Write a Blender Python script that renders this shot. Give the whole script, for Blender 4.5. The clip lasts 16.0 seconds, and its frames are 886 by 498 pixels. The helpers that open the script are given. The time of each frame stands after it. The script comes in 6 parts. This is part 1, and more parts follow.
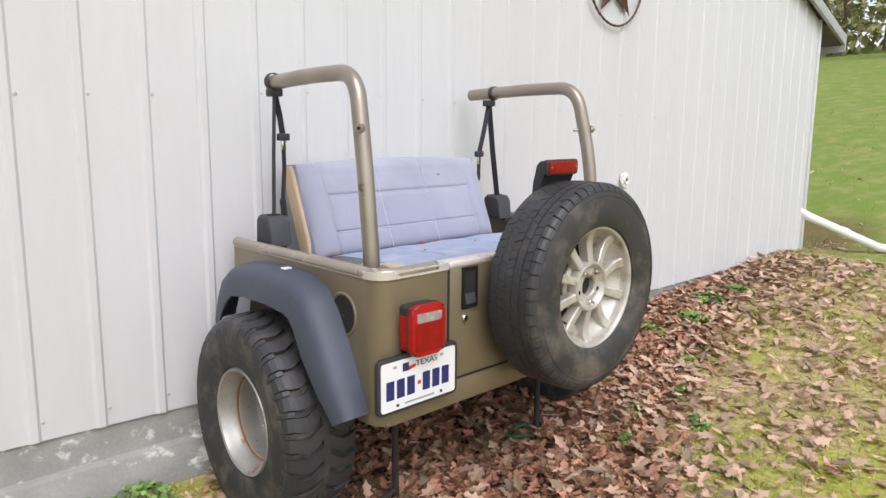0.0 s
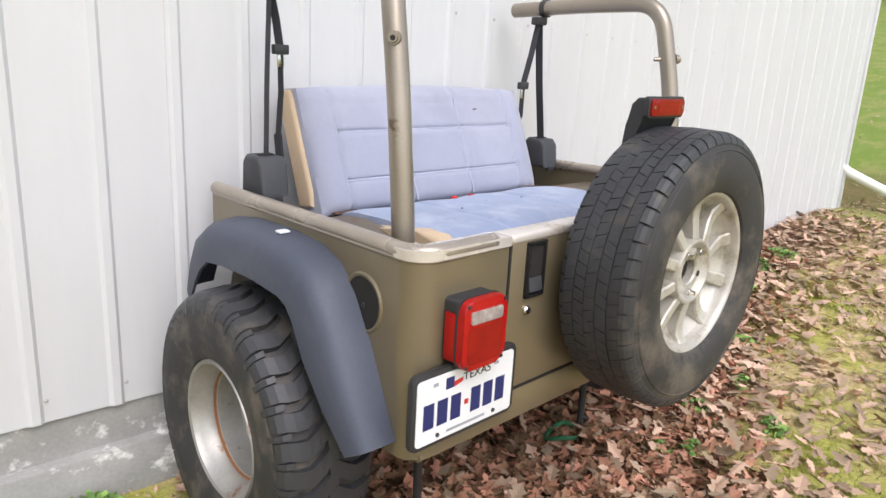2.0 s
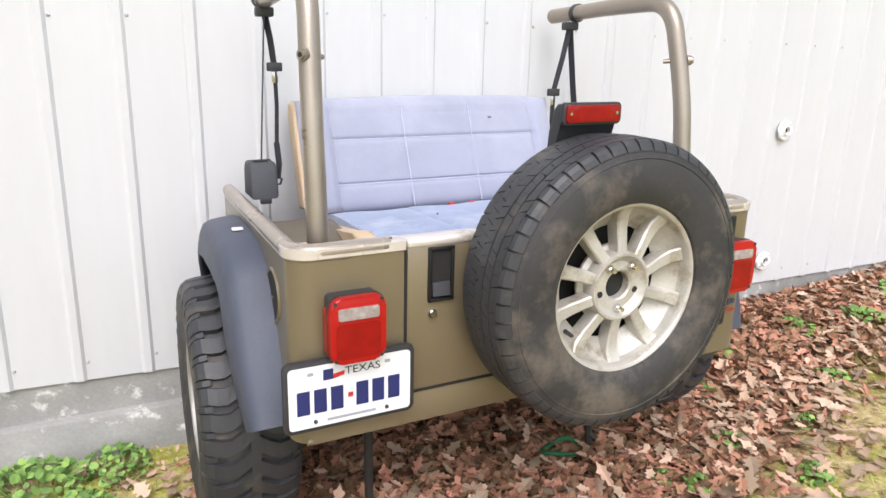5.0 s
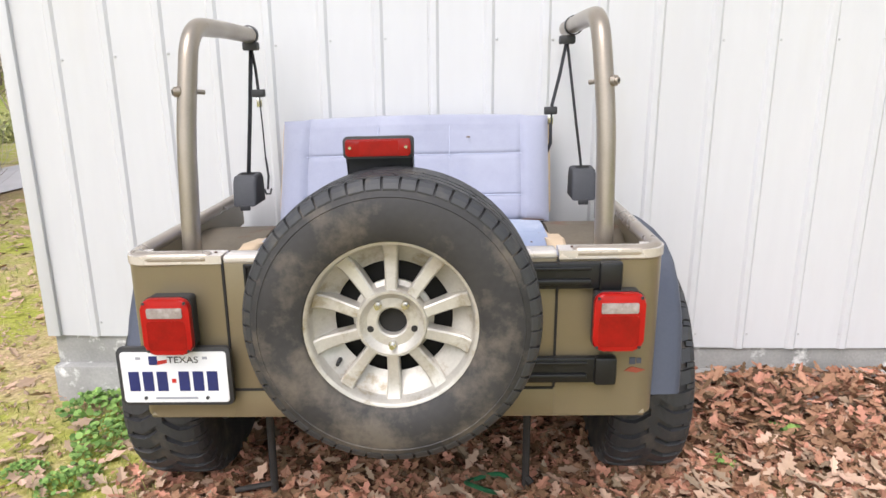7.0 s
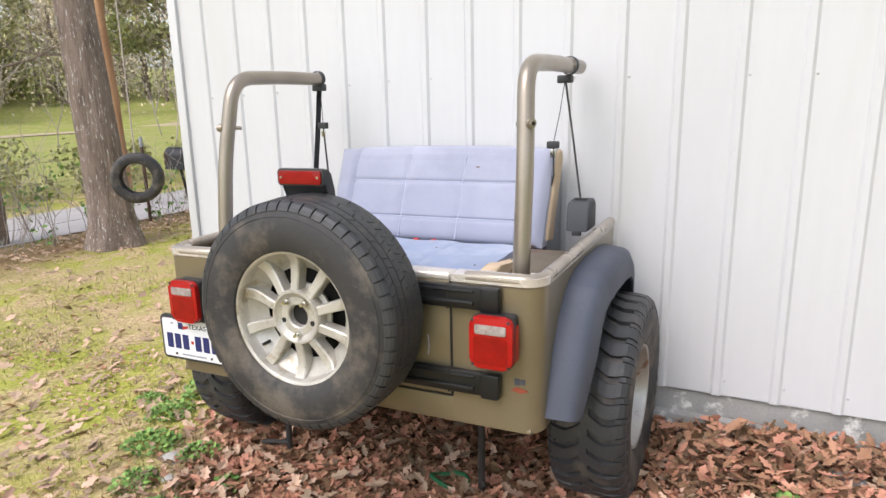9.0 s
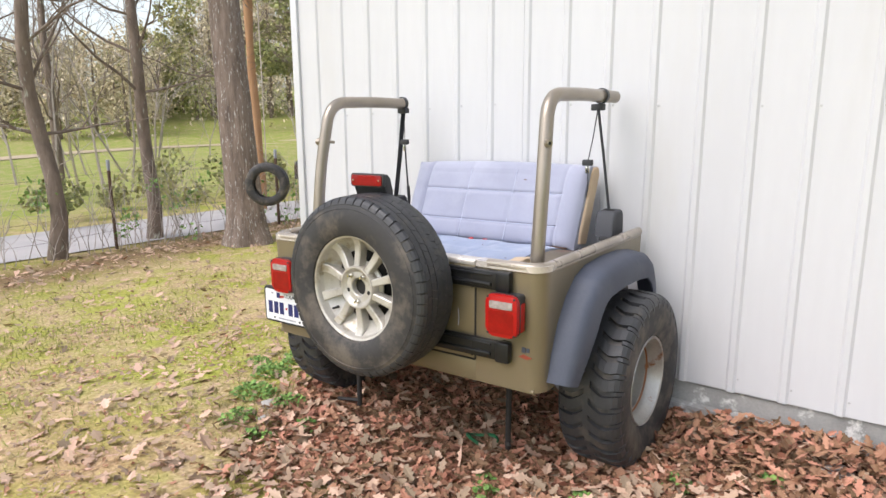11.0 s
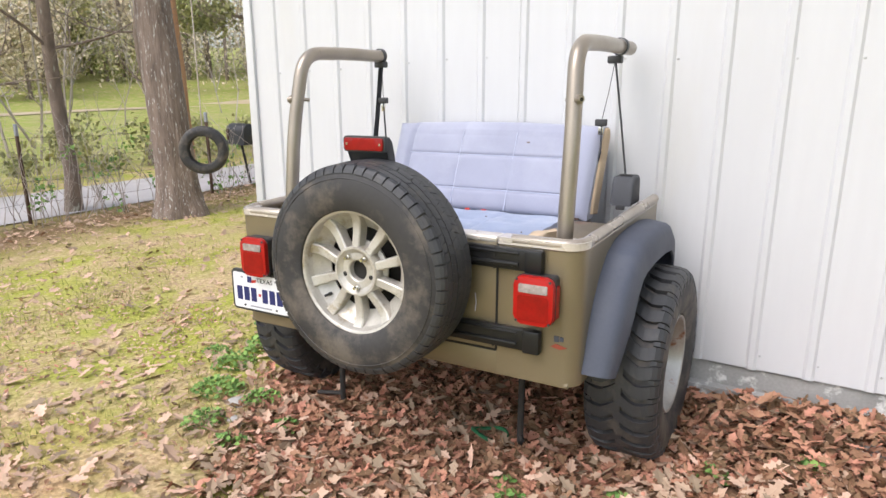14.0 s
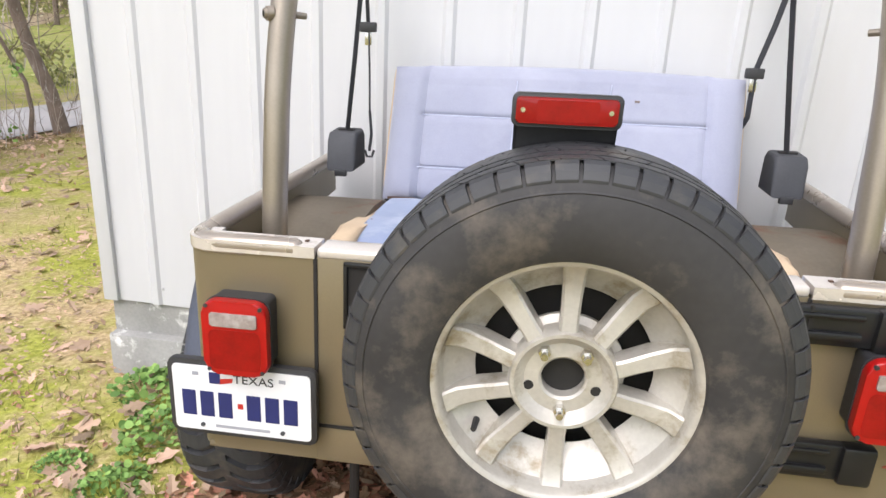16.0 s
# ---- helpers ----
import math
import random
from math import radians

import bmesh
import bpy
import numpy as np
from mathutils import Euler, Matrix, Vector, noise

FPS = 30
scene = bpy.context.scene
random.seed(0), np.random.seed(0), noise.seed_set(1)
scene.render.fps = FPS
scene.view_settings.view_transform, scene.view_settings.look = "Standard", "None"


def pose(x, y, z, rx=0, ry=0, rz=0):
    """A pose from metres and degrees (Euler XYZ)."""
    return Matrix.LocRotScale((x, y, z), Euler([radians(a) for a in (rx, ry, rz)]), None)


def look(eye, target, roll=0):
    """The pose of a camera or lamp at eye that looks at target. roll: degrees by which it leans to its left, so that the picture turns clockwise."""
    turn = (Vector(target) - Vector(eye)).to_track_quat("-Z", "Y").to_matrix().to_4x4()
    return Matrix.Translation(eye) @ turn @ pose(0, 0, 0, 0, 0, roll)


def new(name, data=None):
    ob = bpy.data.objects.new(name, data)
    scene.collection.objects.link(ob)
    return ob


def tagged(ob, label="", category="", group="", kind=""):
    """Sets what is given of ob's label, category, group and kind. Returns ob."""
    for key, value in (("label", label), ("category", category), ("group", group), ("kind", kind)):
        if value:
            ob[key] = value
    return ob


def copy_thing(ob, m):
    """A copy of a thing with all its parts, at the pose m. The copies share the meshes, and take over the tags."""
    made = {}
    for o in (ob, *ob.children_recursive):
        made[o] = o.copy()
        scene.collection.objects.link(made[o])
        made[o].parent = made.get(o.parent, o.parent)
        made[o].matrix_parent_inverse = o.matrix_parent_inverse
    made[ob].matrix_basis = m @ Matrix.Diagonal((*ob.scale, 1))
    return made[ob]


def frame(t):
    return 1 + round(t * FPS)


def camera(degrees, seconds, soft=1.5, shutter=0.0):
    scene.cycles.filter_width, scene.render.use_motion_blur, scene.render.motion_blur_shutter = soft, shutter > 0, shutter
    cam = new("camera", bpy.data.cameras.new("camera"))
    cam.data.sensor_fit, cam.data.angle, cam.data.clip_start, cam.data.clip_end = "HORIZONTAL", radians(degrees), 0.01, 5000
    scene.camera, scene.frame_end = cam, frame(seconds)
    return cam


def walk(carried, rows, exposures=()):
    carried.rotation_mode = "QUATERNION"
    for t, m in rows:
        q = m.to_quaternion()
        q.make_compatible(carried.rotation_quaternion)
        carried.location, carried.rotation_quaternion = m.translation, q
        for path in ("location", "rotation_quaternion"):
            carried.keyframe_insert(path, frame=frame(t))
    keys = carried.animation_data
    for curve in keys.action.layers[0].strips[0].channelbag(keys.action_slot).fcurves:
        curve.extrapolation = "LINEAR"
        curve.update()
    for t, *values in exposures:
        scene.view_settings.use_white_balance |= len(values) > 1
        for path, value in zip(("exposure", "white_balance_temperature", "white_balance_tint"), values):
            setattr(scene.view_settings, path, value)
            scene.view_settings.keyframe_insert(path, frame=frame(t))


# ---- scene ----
cam = camera(66.7, 16.0)
PATH = [
    (0, (-1.873, -2.588, 1.177), (-0.539, -1.129, 0.872), 0.5),
    (0.5, (-1.735, -2.375, 1.188), (-0.429, -0.882, 0.93), 2.4),
    (1, (-1.633, -2.194, 1.167), (-0.325, -0.737, 0.76), 3.6),
    (1.5, (-1.591, -2.038, 1.147), (-0.224, -0.649, 0.695), 1.7),
    (2, (-1.578, -2.011, 1.147), (-0.238, -0.611, 0.656), 3.1),
    (2.5, (-1.561, -2.052, 1.145), (-0.242, -0.644, 0.62), 2.4),
    (3, (-1.534, -2.086, 1.15), (-0.231, -0.66, 0.632), 1.7),
    (3.5, (-1.514, -2.129, 1.152), (-0.227, -0.679, 0.659), 1.4),
    (6, (-0.448, -2.641, 1.228), (-0.051, -0.747, 0.723), -1.0),
    (6.5, (-0.12, -2.677, 1.26), (0.063, -0.748, 0.763), -2.2),
    (7, (0.243, -2.754, 1.29), (0.166, -0.824, 0.77), -0.4),
    (7.5, (0.545, -2.744, 1.295), (0.277, -0.822, 0.811), -1.9),
    (8, (0.818, -2.694, 1.328), (0.313, -0.805, 0.906), -2.0),
    (8.5, (1.11, -2.714, 1.341), (0.386, -0.912, 0.863), -1.3),
    (9, (1.311, -2.784, 1.368), (0.459, -1.036, 0.897), -1.2),
    (9.5, (1.473, -2.917, 1.378), (0.578, -1.197, 0.886), -1.7),
    (10, (1.667, -3.021, 1.384), (0.614, -1.373, 0.966), -0.5),
    (12.5, (1.905, -3.115, 1.379), (0.707, -1.57, 0.953), -0.5),
    (13, (1.817, -3.089, 1.371), (0.667, -1.515, 0.923), -0.1),
    (13.5, (1.621, -3.051, 1.376), (0.564, -1.417, 0.918), -1.8),
    (14, (1.391, -2.953, 1.342), (0.418, -1.282, 0.83), -0.1),
    (14.5, (1.079, -2.777, 1.336), (0.229, -1.034, 0.848), 2.6),
    (15, (0.672, -2.646, 1.259), (-0.001, -0.843, 0.717), 1.0),
    (15.5, (0.291, -2.452, 1.245), (-0.175, -0.592, 0.678), 1.6),
    (16, (-0.009, -2.211, 1.229), (-0.273, -0.334, 0.589), 2.9),
]
walk(cam, [(t, look(eye, target, roll)) for t, eye, target, roll in PATH], exposures=[(0, 0.34), (1.5, 0.40), (2.6, 0.65), (3.5, 0.70), (6.0, 0.64), (9, 0.58), (13, 0.62), (16, 0.64)])

# ---- light ----
world = bpy.data.worlds.new("sky")
scene.world = world
world.use_nodes = True
wn, wl = world.node_tree.nodes, world.node_tree.links
wn.clear()
w_out, w_bg, w_sky, w_hsv = (wn.new(k) for k in ("ShaderNodeOutputWorld", "ShaderNodeBackground", "ShaderNodeTexSky", "ShaderNodeHueSaturation"))
w_sky.sky_type = "NISHITA"
w_sky.sun_disc = False
w_sky.sun_elevation, w_sky.sun_rotation = radians(52), radians(200)
w_sky.air_density, w_sky.dust_density, w_sky.ozone_density = 1.0, 2.5, 2.0
w_hsv.inputs["Saturation"].default_value = 0.46
w_hsv.inputs["Value"].default_value = 1.3
w_bg.inputs["Strength"].default_value = 0.15
wl.new(w_sky.outputs[0], w_hsv.inputs["Color"])
wl.new(w_hsv.outputs[0], w_bg.inputs["Color"])
wl.new(w_bg.outputs[0], w_out.inputs["Surface"])

sun = new("sun", bpy.data.lights.new("sun", "SUN"))
sun.data.energy, sun.data.angle, sun.data.color = 1.13, radians(40), (0.99, 0.925, 1.0)
SUN_AZ, SUN_EL = radians(200), radians(52)
sun.matrix_world = look((0, 0, 0), (-math.sin(SUN_AZ) * math.cos(SUN_EL), -math.cos(SUN_AZ) * math.cos(SUN_EL), -math.sin(SUN_EL)))


# ---- materials ----
def rgb(c):
    return (c[0], c[1], c[2], 1.0)


def material(name, a, b=None, rough=0.6, metal=0.0, scale=6.0, fine=60.0, bump=0.1, coat=0.0, island=0.0, obj=0.0, rough_var=0.15, stretch=(1, 1, 1), dirt=None, dirt_scale=3.0, dirt_at=(0.55, 0.75), spec=0.5, transmission=0.0, sheen=0.0, depth=0.002):
    """Two tones mixed by coarse and fine noise, with optional dirt patches, fine relief and per-piece variation."""
    m = bpy.data.materials.new(name)
    m.use_nodes = True
    n, l = m.node_tree.nodes, m.node_tree.links
    p = n["Principled BSDF"]
    b = b or tuple(v * 0.8 for v in a)
    tc, mp = n.new("ShaderNodeTexCoord"), n.new("ShaderNodeMapping")
    mp.inputs["Scale"].default_value = stretch
    l.new(tc.outputs["Object"], mp.inputs["Vector"])
    n1, n2 = n.new("ShaderNodeTexNoise"), n.new("ShaderNodeTexNoise")
    n1.inputs["Scale"].default_value, n1.inputs["Detail"].default_value = scale, 5
    n2.inputs["Scale"].default_value, n2.inputs["Detail"].default_value = fine, 3
    for x in (n1, n2):
        l.new(mp.outputs[0], x.inputs["Vector"])
    add = n.new("ShaderNodeMath")
    add.operation = "MULTIPLY_ADD"
    l.new(n2.outputs[0], add.inputs[0])
    add.inputs[1].default_value = 0.4
    l.new(n1.outputs[0], add.inputs[2])
    ramp = n.new("ShaderNodeMapRange")
    ramp.inputs["From Min"].default_value, ramp.inputs["From Max"].default_value = 0.45, 0.95
    l.new(add.outputs[0], ramp.inputs["Value"])
    mix = n.new("ShaderNodeMix")
    mix.data_type = "RGBA"
    mix.inputs["A"].default_value, mix.inputs["B"].default_value = rgb(a), rgb(b)
    l.new(ramp.outputs[0], mix.inputs["Factor"])
    col = mix.outputs["Result"]
    if dirt:
        n3, r3, m3 = n.new("ShaderNodeTexNoise"), n.new("ShaderNodeMapRange"), n.new("ShaderNodeMix")
        n3.inputs["Scale"].default_value, n3.inputs["Detail"].default_value, n3.inputs["Roughness"].default_value = dirt_scale, 8, 0.65
        l.new(mp.outputs[0], n3.inputs["Vector"])
        r3.inputs["From Min"].default_value, r3.inputs["From Max"].default_value = dirt_at
        l.new(n3.outputs[0], r3.inputs["Value"])
        m3.data_type = "RGBA"
        m3.inputs["B"].default_value = rgb(dirt)
        l.new(r3.outputs[0], m3.inputs["Factor"])
        l.new(col, m3.inputs["A"])
        col = m3.outputs["Result"]
    if island or obj:
        src = n.new("ShaderNodeNewGeometry").outputs["Random Per Island"] if island else n.new("ShaderNodeObjectInfo").outputs["Random"]
        hs, rr = n.new("ShaderNodeHueSaturation"), n.new("ShaderNodeMapRange")
        k = island or obj
        rr.inputs["To Min"].default_value, rr.inputs["To Max"].default_value = 1 - k, 1 + k
        l.new(src, rr.inputs["Value"])
        l.new(rr.outputs[0], hs.inputs["Value"])
        hh = n.new("ShaderNodeMapRange")
        hh.inputs["To Min"].default_value, hh.inputs["To Max"].default_value = 0.5 + 0.03 * k, 0.5 - 0.03 * k
        l.new(src, hh.inputs["Value"])
        l.new(hh.outputs[0], hs.inputs["Hue"])
        l.new(col, hs.inputs["Color"])
        col = hs.outputs[0]
    l.new(col, p.inputs["Base Color"])
    rv = n.new("ShaderNodeMapRange")
    rv.inputs["To Min"].default_value, rv.inputs["To Max"].default_value = max(0.02, rough - rough_var), min(1, rough + rough_var)
    l.new(n1.outputs[0], rv.inputs["Value"])
    l.new(rv.outputs[0], p.inputs["Roughness"])
    p.inputs["Metallic"].default_value = metal
    p.inputs["Coat Weight"].default_value = coat
    p.inputs["Coat Roughness"].default_value = 0.12
    p.inputs["Specular IOR Level"].default_value = spec
    p.inputs["Transmission Weight"].default_value = transmission
    p.inputs["Sheen Weight"].default_value = sheen
    if bump:
        bp = n.new("ShaderNodeBump")
        bp.inputs["Strength"].default_value, bp.inputs["Distance"].default_value = bump, depth
        l.new(add.outputs[0], bp.inputs["Height"])
        l.new(bp.outputs[0], p.inputs["Normal"])
    return m


M = {}
M["siding"] = material("white_painted_metal", (0.60, 0.602, 0.608), (0.55, 0.55, 0.557), 0.5, scale=1.5, fine=25, bump=0.05, stretch=(1, 1, 0.15), dirt=(0.54, 0.525, 0.49), dirt_scale=2.0, dirt_at=(0.6, 0.9), obj=0.015)
M["screw"] = material("galvanised_screw", (0.55, 0.55, 0.55), (0.42, 0.42, 0.42), 0.45, 0.4, bump=0)
M["concrete"] = material("concrete", (0.36, 0.35, 0.33), (0.24, 0.24, 0.225), 0.9, scale=5, fine=80, bump=0.5, depth=0.006, dirt=(0.66, 0.65, 0.62), dirt_scale=11, dirt_at=(0.565, 0.66))
M["paint"] = material("olive_bronze_paint", (0.222, 0.180, 0.112), (0.186, 0.150, 0.092), 0.40, 0.35, scale=2.5, fine=300, bump=0.03, coat=0.5, dirt=(0.235, 0.192, 0.125), dirt_scale=2.0, dirt_at=(0.55, 0.85))
M["bar"] = material("bronze_tube_paint", (0.35, 0.298, 0.24), (0.275, 0.235, 0.185), 0.34, 0.6, scale=5, fine=200, bump=0.04, coat=0.25, dirt=(0.13, 0.08, 0.045), dirt_scale=9, dirt_at=(0.66, 0.74))
# ledge bronze painted nearly white to carry the sky's glare; brown patches are dirt
M["ledge"] = material("sky_glare_bronze_paint", (0.68, 0.63, 0.575), (0.58, 0.53, 0.475), 0.26, 0.3, scale=7, fine=150, bump=0.05, coat=0.4, dirt=(0.24, 0.18, 0.11), dirt_scale=8, dirt_at=(0.60, 0.76))
# body bronze lightened for the sky's reflection on the rail, with worn brown patches
M["rail"] = material("worn_skylit_bronze_rail", (0.40, 0.345, 0.285), (0.32, 0.275, 0.225), 0.3, 0.45, scale=7, fine=150, bump=0.05, coat=0.4, dirt=(0.24, 0.18, 0.11), dirt_scale=8, dirt_at=(0.62, 0.76))
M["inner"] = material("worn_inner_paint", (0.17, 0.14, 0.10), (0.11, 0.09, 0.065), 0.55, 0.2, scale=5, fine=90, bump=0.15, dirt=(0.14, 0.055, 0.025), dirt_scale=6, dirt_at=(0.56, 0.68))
M["flare"] = material("faded_black_plastic", (0.069, 0.078, 0.109), (0.049, 0.056, 0.078), 0.58, scale=3, fine=120, bump=0.12, dirt=(0.10, 0.108, 0.135), dirt_scale=4, dirt_at=(0.55, 0.8))
M["black"] = material("black_plastic", (0.022, 0.022, 0.024), (0.035, 0.035, 0.037), 0.5, scale=8, fine=200, bump=0.08)
M["gloss_black"] = material("black_painted_metal", (0.011, 0.011, 0.012), (0.017, 0.017, 0.017), 0.34, scale=8, fine=200, bump=0.04, coat=0.08, spec=0.3)
M["grey_plastic"] = material("charcoal_plastic", (0.055, 0.057, 0.064), (0.04, 0.041, 0.046), 0.65, scale=6, fine=150, bump=0.1)
M["rubber"] = material("worn_rubber", (0.022, 0.021, 0.022), (0.042, 0.040, 0.039), 0.66, scale=5, fine=60, bump=0.3, dirt=(0.115, 0.097, 0.078), dirt_scale=9, dirt_at=(0.48, 0.66))
M["tread"] = material("tread_rubber", (0.040, 0.041, 0.044), (0.028, 0.028, 0.030), 0.52, scale=7, fine=90, bump=0.3, dirt=(0.10, 0.087, 0.07), dirt_scale=8, dirt_at=(0.55, 0.75))
M["alloy"] = material("weathered_alloy", (0.57, 0.545, 0.49), (0.43, 0.405, 0.36), 0.42, 0.35, scale=12, fine=120, bump=0.14, dirt=(0.27, 0.22, 0.14), dirt_scale=14, dirt_at=(0.53, 0.70))
M["steel"] = material("rusty_chrome_steel", (0.46, 0.45, 0.42), (0.33, 0.31, 0.28), 0.42, 0.5, scale=8, fine=90, bump=0.15, dirt=(0.24, 0.10, 0.04), dirt_scale=9, dirt_at=(0.60, 0.69))
# near-black colour that stands in for the shade inside holes and gaps
M["dark"] = material("cavity_shade", (0.012, 0.011, 0.010), (0.02, 0.018, 0.016), 0.85, bump=0.1)
M["chrome"] = material("chrome", (0.72, 0.71, 0.69), (0.6, 0.58, 0.54), 0.22, 1.0, bump=0.02, rough_var=0.08)
M["red"] = material("red_lens", (0.30, 0.004, 0.004), (0.20, 0.002, 0.002), 0.3, scale=30, fine=160, bump=0.2, coat=0.15, spec=0.3, rough_var=0.05)
M["red_rim"] = material("bright_red_lens", (0.40, 0.007, 0.006), (0.33, 0.005, 0.005), 0.3, scale=30, fine=160, bump=0.05, coat=0.15, spec=0.3, rough_var=0.05)
M["clear"] = material("clear_lens", (0.42, 0.38, 0.36), (0.20, 0.15, 0.14), 0.15, scale=40, fine=90, bump=0.3, coat=0.8, rough_var=0.05)
M["fabric"] = material("blue_grey_velour", (0.328, 0.340, 0.428), (0.278, 0.288, 0.363), 0.92, scale=4, fine=260, bump=0.25, sheen=0.4, dirt=(0.37, 0.38, 0.46), dirt_scale=3, dirt_at=(0.5, 0.8))
M["cushion"] = material("sun_faded_blue_velour", (0.252, 0.306, 0.450), (0.198, 0.243, 0.360), 0.92, scale=5, fine=260, bump=0.25, sheen=0.3, dirt=(0.40, 0.44, 0.53), dirt_scale=6, dirt_at=(0.5, 0.72))
M["tan"] = material("tan_vinyl", (0.60, 0.46, 0.31), (0.50, 0.375, 0.245), 0.7, scale=6, fine=120, bump=0.12)
M["piping"] = material("pale_piping", (0.47, 0.49, 0.60), (0.42, 0.44, 0.55), 0.8, bump=0.05)
M["belt"] = material("black_webbing", (0.022, 0.023, 0.027), (0.034, 0.035, 0.04), 0.75, scale=10, fine=400, bump=0.25)
M["plate"] = material("white_plate", (0.76, 0.77, 0.78), (0.70, 0.71, 0.72), 0.4, scale=8, fine=80, bump=0.02)
M["navy"] = material("navy_ink", (0.018, 0.025, 0.13), None, 0.5, bump=0)
M["ink"] = material("black_ink", (0.02, 0.02, 0.022), None, 0.5, bump=0)
M["decal"] = material("faded_red_decal", (0.32, 0.05, 0.03), (0.25, 0.06, 0.03), 0.5, bump=0)
M["grey_ink"] = material("grey_ink", (0.35, 0.36, 0.4), None, 0.5, bump=0)
M["rust"] = material("rusty_iron", (0.13, 0.075, 0.05), (0.09, 0.055, 0.04), 0.85, 0.2, bump=0.3)
M["orange_rust"] = material("orange_rust", (0.30, 0.12, 0.04), (0.22, 0.10, 0.05), 0.9, scale=12, fine=80, bump=0.3)
M["iron"] = material("dark_iron_rod", (0.03, 0.028, 0.027), (0.05, 0.042, 0.036), 0.7, 0.3, bump=0.2)
M["pvc"] = material("white_pvc", (0.80, 0.80, 0.79), (0.75, 0.75, 0.73), 0.4, bump=0.02)
M["bark"] = material("oak_bark", (0.27, 0.205, 0.165), (0.12, 0.09, 0.072), 0.95, scale=9, fine=38, bump=1.0, depth=0.03, stretch=(1.6, 1.6, 0.28), dirt=(0.50, 0.49, 0.45), dirt_scale=34, dirt_at=(0.585, 0.63))
M["bark_thin"] = material("grey_brown_bark", (0.25, 0.19, 0.15), (0.14, 0.108, 0.085), 0.95, scale=14, fine=50, bump=0.9, depth=0.015, stretch=(1, 1, 0.3), dirt=(0.42, 0.41, 0.34), dirt_scale=16, dirt_at=(0.60, 0.66))
M["snag"] = material("bare_orange_wood", (0.46, 0.27, 0.14), (0.34, 0.18, 0.09), 0.9, scale=6, fine=40, bump=0.6, depth=0.01, stretch=(1, 1, 0.15))
M["leaf"] = material("dry_oak_leaf", (0.41, 0.222, 0.130), (0.26, 0.135, 0.078), 0.75, scale=6, fine=60, bump=0.2, island=0.6, spec=0.35)
M["pale_leaf"] = material("pale_dry_leaf", (0.50, 0.355, 0.25), (0.40, 0.27, 0.18), 0.75, scale=6, fine=60, bump=0.2, island=0.45, spec=0.35)
M["grass"] = material("short_grass", (0.24, 0.30, 0.055), (0.42, 0.395, 0.14), 0.8, scale=1.2, fine=8, bump=0, island=0.35, spec=0.25)
M["weed"] = material("green_weed", (0.135, 0.26, 0.058), (0.21, 0.33, 0.088), 0.65, scale=8, fine=40, bump=0, island=0.4, spec=0.3)
# tree foliage kept pale: the haze of the far woods is painted into it
M["evergreen"] = material("hazed_evergreen_leaf", (0.26, 0.29, 0.11), (0.44, 0.41, 0.20), 0.8, scale=0.3, fine=2.0, bump=0, island=0.4, spec=0.25)
M["spring"] = material("early_spring_leaf", (0.54, 0.47, 0.30), (0.64, 0.55, 0.42), 0.8, scale=0.3, fine=2.0, bump=0, island=0.35, spec=0.25)
M["twig"] = material("bare_twig", (0.43, 0.38, 0.33), (0.31, 0.265, 0.23), 0.9, bump=0, island=0.3)
M["asphalt"] = material("worn_asphalt", (0.47, 0.44, 0.425), (0.39, 0.37, 0.36), 0.95, scale=2, fine=60, bump=0.2)
M["track"] = material("pale_dirt_track", (0.46, 0.37, 0.25), (0.38, 0.29, 0.19), 0.95, scale=1, fine=20, bump=0.2)
M["roof"] = material("dark_roof_metal", (0.10, 0.10, 0.10), (0.07, 0.07, 0.07), 0.6, bump=0.1)
M["soffit"] = material("weathered_soffit", (0.16, 0.15, 0.13), (0.11, 0.10, 0.09), 0.85, bump=0.2)
M["fascia"] = material("grey_fascia", (0.42, 0.43, 0.43), (0.34, 0.35, 0.35), 0.6, bump=0.1)
M["stone"] = material("pale_stone", (0.44, 0.42, 0.39), (0.33, 0.31, 0.28), 0.9, scale=8, fine=60, bump=0.5, depth=0.006)
M["green_plastic"] = material("green_plastic", (0.015, 0.10, 0.04), (0.02, 0.13, 0.05), 0.4, bump=0)
M["red_plastic"] = material("red_button_plastic", (0.55, 0.03, 0.02), None, 0.4, bump=0)


